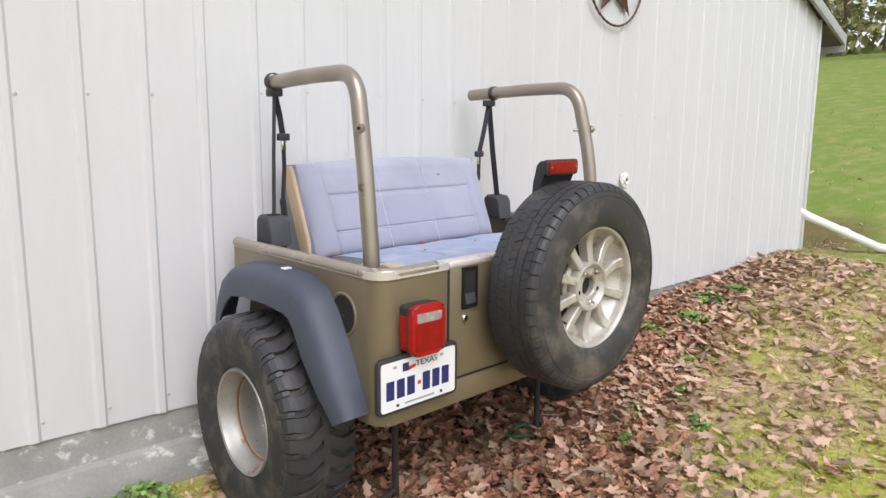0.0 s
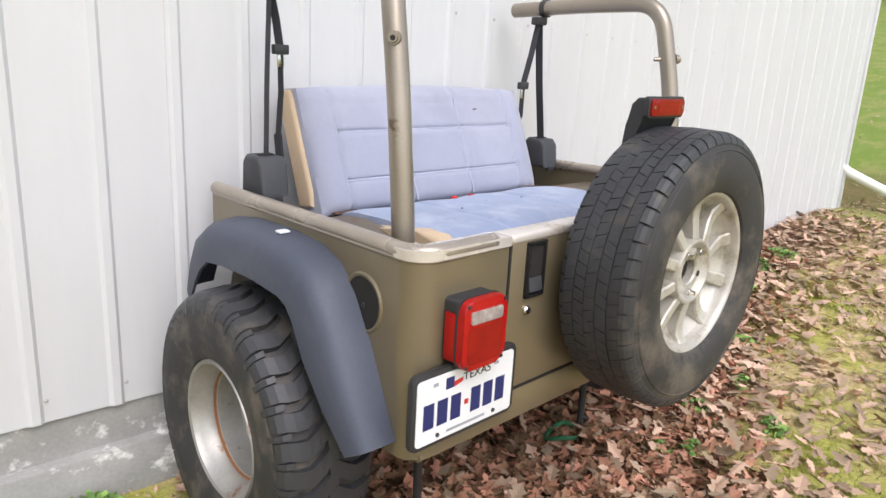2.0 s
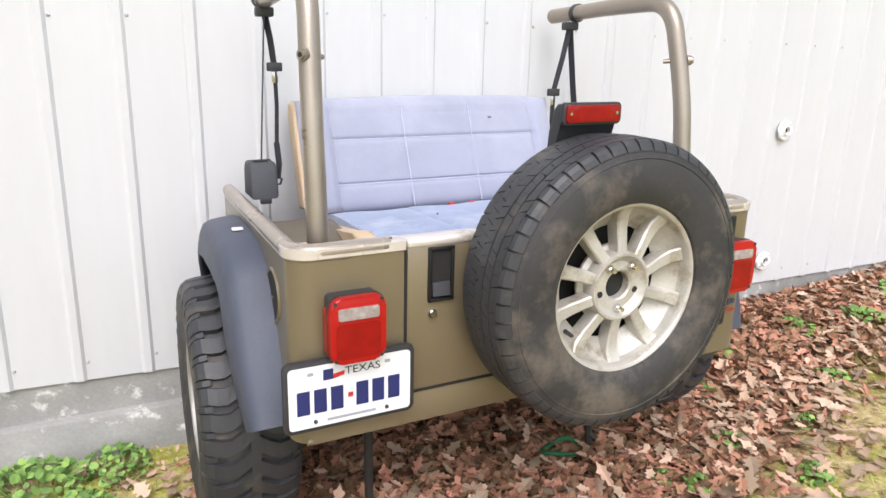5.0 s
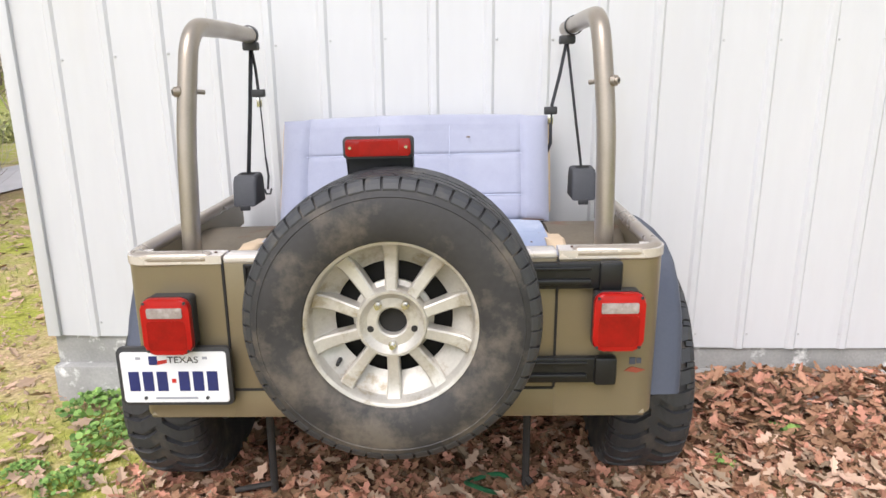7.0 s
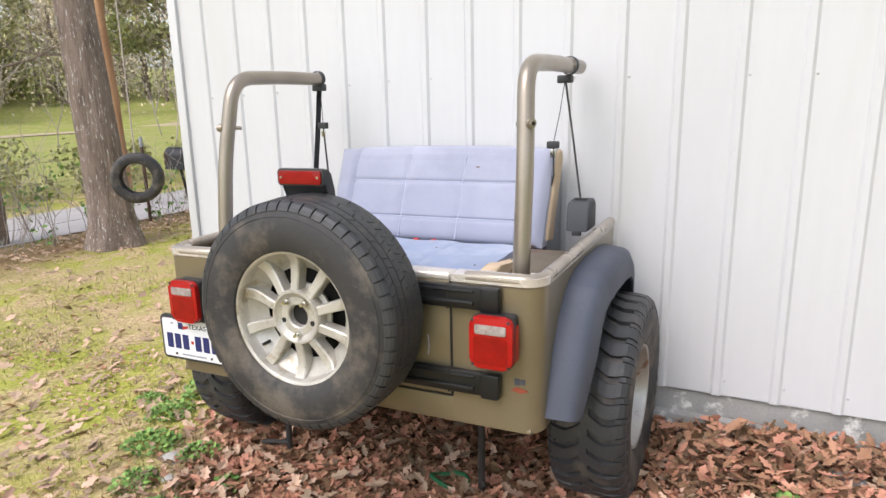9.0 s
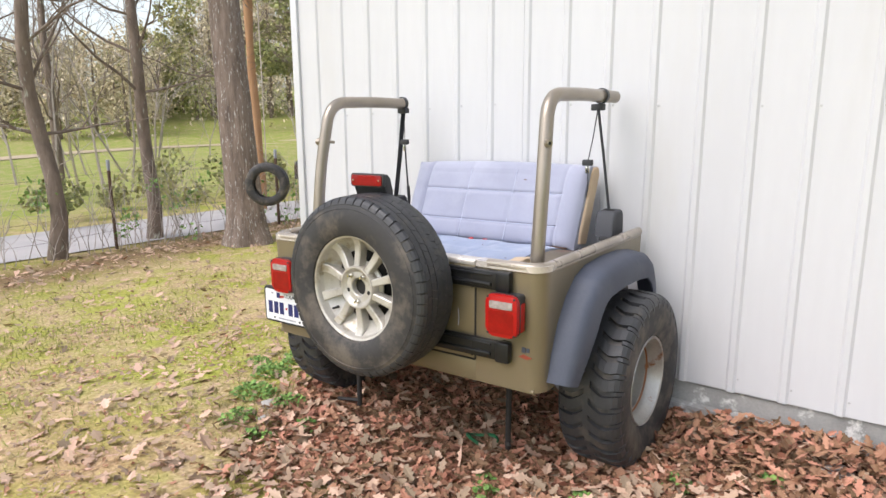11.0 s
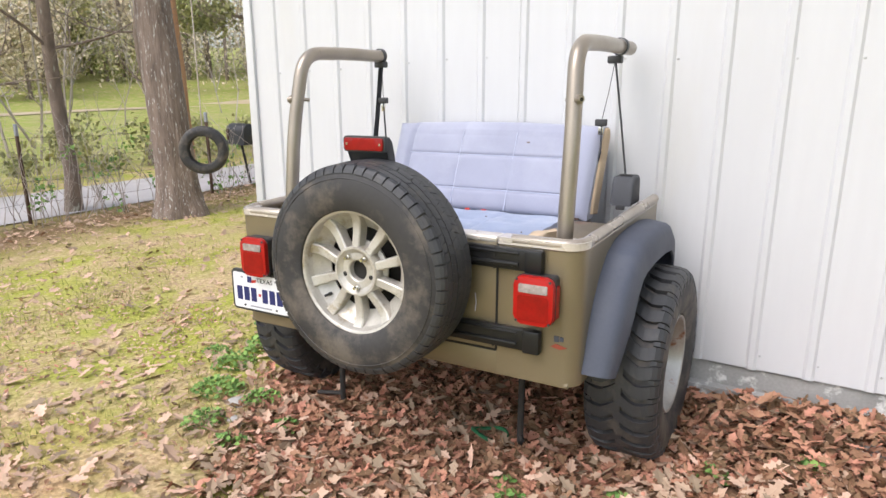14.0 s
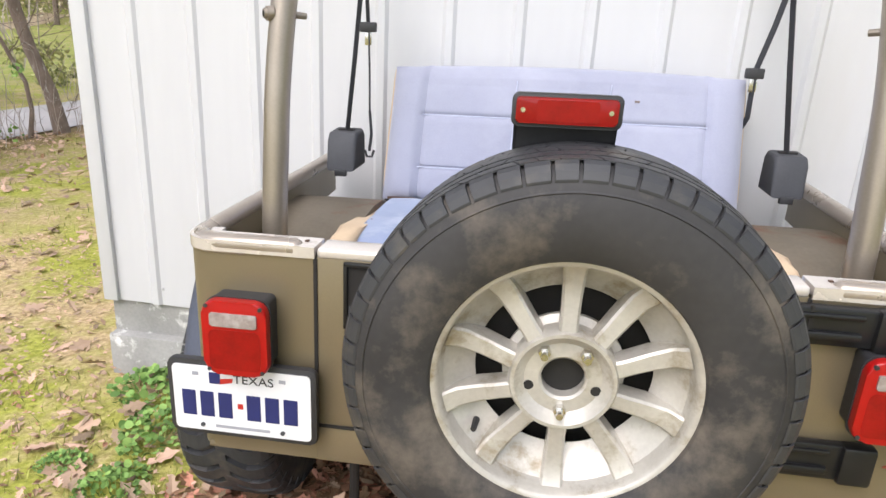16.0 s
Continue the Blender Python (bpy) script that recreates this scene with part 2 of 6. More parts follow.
def ground_material():
    """Lawn, bare dirt and leaf mould, blended by noise and the mould attribute."""
    m = bpy.data.materials.new("lawn_and_leaf_mould")
    m.use_nodes = True
    n, l = m.node_tree.nodes, m.node_tree.links
    p = n["Principled BSDF"]
    geo = n.new("ShaderNodeNewGeometry")

    def noise_tex(scale, detail, lo, hi):
        t, r = n.new("ShaderNodeTexNoise"), n.new("ShaderNodeMapRange")
        t.inputs["Scale"].default_value, t.inputs["Detail"].default_value = scale, detail
        t.inputs["Roughness"].default_value = 0.6
        l.new(geo.outputs["Position"], t.inputs["Vector"])
        r.inputs["From Min"].default_value, r.inputs["From Max"].default_value = lo, hi
        l.new(t.outputs[0], r.inputs["Value"])
        return r.outputs[0], t.outputs[0]

    def mixed(fac, a, b):
        x = n.new("ShaderNodeMix")
        x.data_type = "RGBA"
        l.new(fac, x.inputs["Factor"])
        for key, v in (("A", a), ("B", b)):
            if isinstance(v, tuple):
                x.inputs[key].default_value = rgb(v)
            else:
                l.new(v, x.inputs[key])
        return x.outputs["Result"]

    big, _ = noise_tex(0.8, 7, 0.42, 0.58)
    mid, _ = noise_tex(3.2, 8, 0.455, 0.62)
    fine, raw = noise_tex(38, 8, 0.38, 0.60)
    green = mixed(fine, (0.42, 0.42, 0.085), (0.27, 0.285, 0.05))
    straw = mixed(fine, (0.60, 0.46, 0.27), (0.38, 0.28, 0.14))
    lawn = mixed(mid, mixed(big, green, mixed(fine, (0.47, 0.405, 0.165), (0.34, 0.295, 0.11))), straw)
    mould = mixed(fine, (0.19, 0.10, 0.06), (0.10, 0.055, 0.035))
    at = n.new("ShaderNodeAttribute")
    at.attribute_name = "mould"
    dirt = mixed(fine, (0.56, 0.355, 0.20), (0.44, 0.28, 0.155))
    at3 = n.new("ShaderNodeAttribute")
    at3.attribute_name = "lush"
    lawn = mixed(at3.outputs["Fac"], lawn, mixed(mid, (0.15, 0.235, 0.045), (0.23, 0.27, 0.07)))
    at2 = n.new("ShaderNodeAttribute")
    at2.attribute_name = "bare"
    col = mixed(at2.outputs["Fac"], lawn, dirt)
    col = mixed(at.outputs["Fac"], col, mould)
    l.new(col, p.inputs["Base Color"])
    p.inputs["Roughness"].default_value = 0.95
    p.inputs["Specular IOR Level"].default_value = 0.2
    bp = n.new("ShaderNodeBump")
    bp.inputs["Strength"].default_value, bp.inputs["Distance"].default_value = 0.6, 0.015
    l.new(raw, bp.inputs["Height"])
    l.new(bp.outputs[0], p.inputs["Normal"])
    return m


M["ground"] = ground_material()


# ---- mesh helpers ----
def at_of(ob):
    p = Vector((0, 0, 0))
    while ob:
        p, ob = p + ob.location, ob.parent
    return p


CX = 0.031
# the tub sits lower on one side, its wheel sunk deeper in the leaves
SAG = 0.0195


def part_root(ob):
    while ob and ob.parent:
        ob = ob.parent
    return ob.name if ob else ""


def part(name, bm, mat, parent=None, label="", smooth=True):
    """Links a bmesh, in world metres, as one mesh object under a thing or part."""
    bmesh.ops.recalc_face_normals(bm, faces=bm.faces)
    me = bpy.data.meshes.new(name)
    base = at_of(parent)
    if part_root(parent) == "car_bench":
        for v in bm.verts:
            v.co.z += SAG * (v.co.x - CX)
    bmesh.ops.translate(bm, verts=bm.verts, vec=-base)
    bm.to_mesh(me)
    bm.free()
    if smooth:
        me.polygons.foreach_set("use_smooth", [True] * len(me.polygons))
        me.set_sharp_from_angle(angle=radians(35))
    me.materials.append(M[mat])
    ob = new(name, me)
    ob.parent = parent
    return tagged(ob, label) if label else ob


def thing(name, at, label, category, group="", kind=""):
    ob = new(name)
    ob.location = at
    ob.empty_display_size = 0.1
    return tagged(ob, label, category, group, kind)


def fresh():
    return bmesh.new()


def box(bm, x0, x1, y0, y1, z0, z1, bevel=0.0, seg=2):
    r = bmesh.ops.create_cube(bm, size=1)
    vs = r["verts"]
    bmesh.ops.scale(bm, vec=(x1 - x0, y1 - y0, z1 - z0), verts=vs)
    bmesh.ops.translate(bm, vec=((x0 + x1) / 2, (y0 + y1) / 2, (z0 + z1) / 2), verts=vs)
    if bevel:
        es = list({e for v in vs for e in v.link_edges})
        bmesh.ops.bevel(bm, geom=es, offset=bevel, segments=seg, profile=0.5, affect="EDGES")
    return bm


def prism(bm, pts, axis, a, b, bevel=0.0, seg=2):
    """Extrudes a polygon of 2D points along an axis, from a to b."""
    def at(p, v):
        q = list(p)
        q.insert("xyz".index(axis), v)
        return q
    v0 = [bm.verts.new(at(p, a)) for p in pts]
    v1 = [bm.verts.new(at(p, b)) for p in pts]
    fs = [bm.faces.new(v0), bm.faces.new(v1[::-1])]
    for i in range(len(pts)):
        j = (i + 1) % len(pts)
        fs.append(bm.faces.new((v0[j], v0[i], v1[i], v1[j])))
    if bevel:
        es = list({e for f in fs[:2] for e in f.edges})
        bmesh.ops.bevel(bm, geom=es, offset=bevel, segments=seg, profile=0.5, affect="EDGES")
    return bm


def sweep(bm, pts, radii, seg=12, caps=True, flat=None, up0=None):
    """A tube along points. flat: (half width, half thickness) makes a strap instead."""
    pts = [Vector(p) for p in pts]
    if not hasattr(radii, "__len__"):
        radii = [radii] * len(pts)
    t0 = (pts[1] - pts[0]).normalized()
    up = Vector(up0) if up0 else (Vector((0, 0, 1)) if abs(t0.z) < 0.9 else Vector((1, 0, 0)))
    rings = []
    for i, p in enumerate(pts):
        t = (pts[min(i + 1, len(pts) - 1)] - pts[max(i - 1, 0)]).normalized()
        side = t.cross(up).normalized()
        up = side.cross(t).normalized()
        ring = []
        if flat:
            for a, b in ((1, 1), (-1, 1), (-1, -1), (1, -1)):
                ring.append(bm.verts.new(p + side * a * flat[0] + up * b * flat[1]))
        else:
            for k in range(seg):
                a = 2 * math.pi * k / seg
                ring.append(bm.verts.new(p + (side * math.cos(a) + up * math.sin(a)) * radii[i]))
        rings.append(ring)
    k = len(rings[0])
    for r0, r1 in zip(rings, rings[1:]):
        for i in range(k):
            j = (i + 1) % k
            bm.faces.new((r0[i], r0[j], r1[j], r1[i]))
    if caps:
        bm.faces.new(rings[0][::-1])
        bm.faces.new(rings[-1])
    return bm


def rod(bm, p0, p1, r0, r1=None, seg=10):
    return sweep(bm, [p0, p1], [r0, r1 if r1 is not None else r0], seg)


def arc(p, q, r, n=6):
    """A polyline of 3D corner points with its corners rounded."""
    out = [Vector(p[0])]
    for a, b, c in zip(p, p[1:], p[2:]):
        a, b, c = Vector(a), Vector(b), Vector(c)
        u, v = (a - b).normalized(), (c - b).normalized()
        for i in range(n + 1):
            s = i / n
            out.append((b + u * r) * (1 - s) ** 2 + b * 2 * s * (1 - s) + (b + v * r) * s ** 2)
    out.append(Vector(p[-1]))
    return out


def revolve(bm, prof, centre, axis, seg=48, closed=True, sign=1):
    """Turns a profile of (radius, offset along the axis) about the axis through the centre."""
    c = Vector(centre)
    rings = []
    for k in range(seg):
        a = 2 * math.pi * k / seg
        ring = []
        for r, o in prof:
            u, v = r * math.cos(a), r * math.sin(a)
            ring.append(bm.verts.new(c + (Vector((sign * o, u, v)) if axis == "x" else Vector((u, sign * o, v)))))
        rings.append(ring)
    m = len(prof)
    for k in range(seg):
        r0, r1 = rings[k], rings[(k + 1) % seg]
        for i in range(m if closed else m - 1):
            j = (i + 1) % m
            bm.faces.new((r0[i], r0[j], r1[j], r1[i]))
    return bm


def raw_mesh(name, verts, faces, mat, label, category, kind="stuff", parent=None, mats=None, index=None):
    """A mesh from computed arrays of vertices and equal-sized faces."""
    me = bpy.data.meshes.new(name)
    me.from_pydata(verts.tolist(), [], faces.tolist())
    for k in mats or [mat]:
        me.materials.append(M[k])
    if index is not None:
        me.polygons.foreach_set("material_index", index.astype(np.int32))
    ob = new(name, me)
    ob.parent = parent
    return tagged(ob, label, category, "", kind)


rng = np.random.default_rng(4)


# ---- ground ----
def smooth01(t):
    t = np.clip(t, 0, 1)
    return t * t * (3 - 2 * t)


def waves(x, y):
    return np.sin(x * 3.1 + 1.3 * np.sin(y * 2.3)) * 0.5 + np.sin(y * 4.3 + x * 1.7) * 0.3 + np.sin(x * 9.7 - y * 7.1) * 0.2


def ground_z(x, y):
    z = -0.14 - 0.06 * smooth01((-x - 1.0) / 4.0) - 0.05 * smooth01((-x - 5.0) / 2.0)
    z = z + 0.15 * smooth01((x - 0.6) / 4.4) + 0.05 * smooth01((y + 0.45) / 0.4) * smooth01((x - 0.7) / 0.6)
    hill = np.clip(x - 6.3, 0, None)
    z = z + 0.20 * hill - 0.0012 * np.clip(hill - 14, 0, 60) ** 2
    z = np.where(x > 60, z * 0 + 9.0, z)
    far = np.clip(np.hypot(x + 7, y) - 30, 0, None)
    z = z + np.where(x < -9, 0.08 * np.clip(far, 0, 60), 0)
    near = np.exp(-((x - 0.2) / 4) ** 2 - ((y + 1) / 3) ** 2)
    z = z + 0.008 + 0.022 * np.clip(x, -9, 4)
    return z + 0.012 * waves(x, y) * (0.3 + near)


def mould_at(x, y):
    """Where leaf mould covers the soil: under the seat, along the wall and along the fence."""
    edge = np.interp(x, [-0.9, -0.5, 0.0, 0.4, 1.1, 1.6, 2.6, 5.0], [-0.95, -1.38, -1.45, -1.42, -1.02, -0.74, -0.48, -0.38]) + 0.16 * waves(x * 0.9, y * 0.8)
    a = smooth01((y - edge) / 0.6 + 0.5) * smooth01((x + 0.95 + 0.15 * waves(x, y)) / 0.35) * smooth01((5.5 - x) / 1.5)
    a = a * (1 - 0.55 * smooth01((x - 2.2) / 1.5) * smooth01((-0.35 - y) / 0.3))
    fence = np.exp(-((x + 6.0 + 0.10 * (y - 2)) / 0.75) ** 2) * smooth01((y + 5) / 3)
    side = smooth01((x - 5.33) / 0.4) * smooth01((7.5 - x) / 0.8) * smooth01((y + 0.6) / 0.5)
    return np.clip(np.maximum(np.maximum(a, 0.85 * fence), 0.7 * side), 0, 1)


def bare_at(x, y):
    b = 1.05 * np.exp(-((x + 0.6) / 0.6) ** 2 - ((y + 1.9) / 0.6) ** 2) + 0.6 * np.exp(-((x + 2.4) / 0.9) ** 2 - ((y + 1.9) / 0.5) ** 2)
    return np.clip(b * (0.6 + 0.8 * waves(x * 1.3, y * 1.1)), 0, 1)


def spread(fine0, fine1, step, far):
    mids = np.arange(fine0, fine1 + step / 2, step)
    grow, s, v = [], step, 0.0
    while v < far:
        s *= 1.18
        v += s
        grow.append(v)
    g = np.array(grow)
    return np.concatenate([(fine0 - g)[::-1], mids, fine1 + g])


def make_ground():
    xs, ys = spread(-3.0, 4.0, 0.07, 600), spread(-3.5, 0.3, 0.07, 600)
    X, Y = np.meshgrid(xs, ys)
    Z = ground_z(X, Y)
    v = np.stack([X.ravel(), Y.ravel(), Z.ravel()], 1)
    nx, ny = len(xs), len(ys)
    i = (np.arange(ny - 1)[:, None] * nx + np.arange(nx - 1)[None]).ravel()
    f = np.stack([i, i + 1, i + nx + 1, i + nx], 1)
    ob = raw_mesh("ground", v, f, "ground", "uneven lawn with bare soil and leaf mould", "ground", "structure")
    for key, fn in (("mould", mould_at), ("bare", bare_at), ("lush", lambda x, y: 0.85 * smooth01((x - 3.5) / 3) + 0.5 * smooth01((-x - 9) / 3))):
        a = ob.data.attributes.new(key, "FLOAT", "POINT")
        a.data.foreach_set("value", fn(X.ravel(), Y.ravel()).astype(np.float32))
    ob.data.polygons.foreach_set("use_smooth", [True] * len(ob.data.polygons))


make_ground()


# ---- barn ----
BX0, BX1, BY1 = -1.63, 5.50, 7.0
EAVE, RIDGE = 2.42, 3.56
RIB = 0.218


def siding_z0(x):
    return 0.142 - 0.0125 * (x + 1.63) if x < 1.2 else 0.1066 + 0.008 * (x - 1.2)


def siding_profile(n_ribs):
    """Flat pan with small trapezoid ribs: (x, y) across one sheet."""
    p = []
    for k in range(n_ribs):
        x = k * RIB
        p += [(x - 0.022, 0.0), (x - 0.011, -0.0095), (x + 0.011, -0.0095), (x + 0.022, 0.0)]
    return p


def make_barn():
    wall = fresh()
    mid = (BX0 + BX1) / 2
    prism(wall, [(BX0, 0.15), (BX1, 0.15), (BX1, EAVE), (mid, RIDGE), (BX0, EAVE)], "y", 0.012, 0.15)
    front = tagged(part("wall_south", wall, "siding"), "white ribbed metal gable wall of a barn", "wall", kind="structure")
    for name, x0, x1, y0, y1 in (("wall_west", BX0, BX0 + 0.12, 0.15, BY1), ("wall_east", BX1 - 0.12, BX1, 0.15, BY1), ("wall_north", BX0, BX1, BY1, BY1 + 0.12)):
        tagged(part(name, box(fresh(), x0, x1, y0, y1, 0.10, EAVE), "siding"), "white metal barn wall", "wall", kind="structure")
    # sheets, each with four ribs, butted side by side
    x, k = -1.643, 0
    while x < BX1 - 0.05:
        n = min(4, max(1, int(round((BX1 - x) / RIB))))
        prof = siding_profile(n)
        x1 = min(x + n * RIB, BX1)
        bm = fresh()
        top = []
        bot = []
        for px, py in prof + [(n * RIB - 0.0225, 0.0)]:
            wx = max(BX0, min(x + px, BX1))
            hz = EAVE + (RIDGE - EAVE) * (1 - abs(wx - mid) / (mid - BX0)) - 0.01
            bot.append(bm.verts.new((wx, py - (0.0015 if k % 2 else 0), siding_z0(wx))))
            top.append(bm.verts.new((wx, py - (0.0015 if k % 2 else 0), hz)))
        for i in range(len(bot) - 1):
            bm.faces.new((bot[i], bot[i + 1], top[i + 1], top[i]))
        b0, b1, t0, t1 = (bm.verts.new((v.co.x, 0.0105, v.co.z)) for v in (bot[0], bot[-1], top[0], top[-1]))
        bm.faces.new((b1, b0, t0, t1))
        bm.faces.new((b0, *bot, b1))
        bm.faces.new((t1, *top[::-1], t0))
        bm.faces.new((b0, bot[0], top[0], t0))
        bm.faces.new((b1, t1, top[-1], bot[-1]))
        part("panel", bm, "siding", front, smooth=False)
        x, k = x1, k + 1
    # corner trim at both ends
    for cx, sx in ((BX0, 1), (BX1, -1)):
        bm = fresh()
        box(bm, min(cx - 0.006 * sx, cx + 0.05 * sx), max(cx - 0.006 * sx, cx + 0.05 * sx), -0.019, 0.03, 0.143, EAVE, 0.003)
        part("corner_trim", bm, "siding", front)
    # screws
    screw = fresh()
    revolve(screw, [(0.0005, -0.005), (0.0035, -0.005), (0.004, -0.002), (0.0065, -0.001), (0.0065, 0.002), (0.0005, 0.002)], (0, 0, 0), "y", 10)
    first = part("screw", screw, "screw", front)
    data = first.data
    for i in range(32):
        sx = -1.425 + i * RIB + (-0.016 if i % 4 == 3 else 0.030)
        row = float(np.interp(sx, [-1.4, -0.8, -0.2, 0.3, 1.0], [1.330, 1.360, 1.402, 1.398, 1.385]))
        for sz in (row, siding_z0(sx) + 0.065):
            if i == 0 and sz > 1.3:
                first.location = (sx, 0, sz)
                continue
            o = new("screw", data)
            o.parent, o.location = front, (sx, 0, sz)
    # foundation with a ledge
    f = fresh()
    box(f, BX0 + 0.01, BX1 - 0.01, 0.0115, 0.2, -0.7, 0.149)
    box(f, BX0 + 0.005, BX1, -0.035, 0.2, -0.75, 0.005, 0.008)
    tagged(part("foundation", f, "concrete"), "rough grey concrete foundation with a worn ledge", "foundation", kind="structure")
    # roof
    th = 0.06
    for name, s in (("roof_west", -1), ("roof_east", 1)):
        slope = (RIDGE - EAVE) / (mid - BX0)
        over, rake = (0.05, -0.04) if s < 0 else (0.45, -0.06)
        ex = mid + s * (mid - BX0 + over)
        ez = RIDGE - slope * (mid - BX0 + over)
        r = fresh()
        prism(r, [(mid, RIDGE + 0.005), (ex, ez + 0.005), (ex, ez + th), (mid, RIDGE + th + 0.005)], "y", rake, BY1 + 0.3)
        ro = tagged(part(name, r, "roof"), "dark metal roof slope over the barn", "roof", kind="structure")
        fa = fresh()
        prism(fa, [(mid, RIDGE - 0.05), (ex, ez - 0.05), (ex, ez + th - 0.01), (mid, RIDGE + th - 0.005)], "y", rake - 0.035, rake - 0.002, 0.004)
        part("fascia", fa, "fascia", ro)
        fb = fresh()
        box(fb, min(ex, ex + s * 0.025), max(ex, ex + s * 0.025), rake - 0.035, BY1 + 0.3, ez - 0.12, ez + th, 0.004)
        part("fascia", fb, "fascia", ro)
        if s > 0:
            so = fresh()
            prism(so, [(BX1 + 0.01, ez + slope * (over - 0.01) - 0.06), (ex, ez - 0.055), (ex, ez), (BX1 + 0.01, ez + slope * (over - 0.01))], "y", rake, BY1 + 0.3)
            part("soffit", so, "soffit", ro)


make_barn()


def make_star():
    t = thing("barn_star", (1.93, -0.02, 2.235), "rusty metal star in a twisted ring hung on the barn wall", "wall ornament")
    c = Vector((1.93, -0.03, 2.235))
    bm = fresh()
    hub = bm.verts.new(c + Vector((0, -0.05, 0)))
    ring = []
    for k in range(10):
        a = math.pi / 2 + k * math.pi / 5
        r = 0.275 if k % 2 == 0 else 0.108
        ring.append(bm.verts.new(c + Vector((math.cos(a) * r, 0, math.sin(a) * r))))
    for k in range(10):
        bm.faces.new((hub, ring[k], ring[(k + 1) % 10]))
    bm.faces.new(ring)
    part("star", bm, "rust", t, smooth=False)
    for off in (0, math.pi):
        bm = fresh()
        pts = []
        for k in range(97):
            a = 2 * math.pi * k / 96
            w = a * 20 + off
            r = 0.297 + 0.005 * math.cos(w)
            pts.append(c + Vector((math.cos(a) * r, 0.005 * math.sin(w), math.sin(a) * r)))
        sweep(bm, pts, 0.0045, 6)
        part("ring_wire", bm, "rust", t)


make_star()


def make_outlet(x, z):
    t = thing("pipe_flange", (x, -0.004, z), "white round plastic pipe flange screwed to the siding", "pipe fitting", "pipe flanges on the wall")
    bm = fresh()
    revolve(bm, [(0.018, 0.0), (0.018, -0.02), (0.026, -0.022), (0.030, -0.012), (0.052, -0.010), (0.055, -0.004), (0.055, 0.0)], (x, -0.016, z), "y", 8)
    part("flange", bm, "pvc", t)
    part("bore", revolve(fresh(), [(0.0005, -0.004), (0.0178, -0.004), (0.0178, 0.0), (0.0005, 0.0)], (x, -0.016, z), "y", 16), "dark", t)
    for k in range(4):
        a = math.pi / 4 + k * math.pi / 2
        part("flange_screw", revolve(fresh(), [(0.0005, -0.014), (0.004, -0.014), (0.005, -0.010), (0.0005, -0.010)], (x + 0.041 * math.cos(a), -0.016, z + 0.041 * math.sin(a)), "y", 8), "screw", t)


make_outlet(2.15, 0.953)
make_outlet(2.125, 0.246)


def make_downspout():
    t = thing("drain_pipe", (5.7, -0.3, 0.10), "white drain pipe sloping from the barn corner to the ground", "pipe")
    bm = fresh()
    pts = arc([(5.44, 0.06, 0.58), (5.50, -0.02, 0.50), (6.09, -0.56, 0.165), (6.62, -1.0, 0.12)], None, 0.06)
    sweep(bm, pts, 0.045, 14)
    part("pipe", bm, "pvc", t)
    part("collar", rod(fresh(), (5.78, -0.276, 0.342), (5.83, -0.321, 0.313), 0.052, seg=14), "pvc", t)


make_downspout()

# ---- the bench made from the tail of an off-road car ----
TY, TZ0, TZ1 = -1.03, 0.330, 0.816
HALF = 0.734
GX0, GX1 = -0.422, 0.478
GZ0 = 0.420
bench = thing("car_bench", (CX, -0.55, -0.10), "bench made from an olive-bronze car tail, against the barn wall", "bench")


def mirror(s, x):
    """x, measured outwards from the middle, on side s."""
    return CX + s * x


def strip(bm, path, z0, z1, thick, lip=0.0):
    """An upright sheet along a plan path, thickened to the left of it."""
    n = len(path)
    inner = []
    for i in range(n):
        a, b = Vector(path[max(i - 1, 0)]), Vector(path[min(i + 1, n - 1)])
        d = (b - a).normalized()
        inner.append(Vector(path[i]) + Vector((-d.y, d.x)) * thick)
    loops = []
    for z in (z0, z1):
        loops.append(([bm.verts.new((*p, z)) for p in path], [bm.verts.new((*p, z)) for p in inner]))
    (o0, i0), (o1, i1) = loops
    for k in range(n - 1):
        bm.faces.new((o0[k], o0[k + 1], o1[k + 1], o1[k]))
        bm.faces.new((i0[k + 1], i0[k], i1[k], i1[k + 1]))
        bm.faces.new((o1[k], o1[k + 1], i1[k + 1], i1[k]))
        bm.faces.new((o0[k + 1], o0[k], i0[k], i0[k + 1]))
    for k in (0, n - 1):
        bm.faces.new((o0[k], o1[k], i1[k], i0[k]))
    return bm


def corner_path(s, inset=0.0, x_end=None, y_end=-0.965, r=0.062, n=8):
    """Plan of a rear corner: from the side, round, to the tail panel."""
    X, Y = HALF - inset, TY + inset
    pts = [(mirror(s, X), y_end)]
    for k in range(n + 1):
        a = math.pi / 2 * k / n
        pts.append((mirror(s, X - r + r * math.cos(a)), Y + r - r * math.sin(a)))
    pts.append((x_end, Y))
    return pts


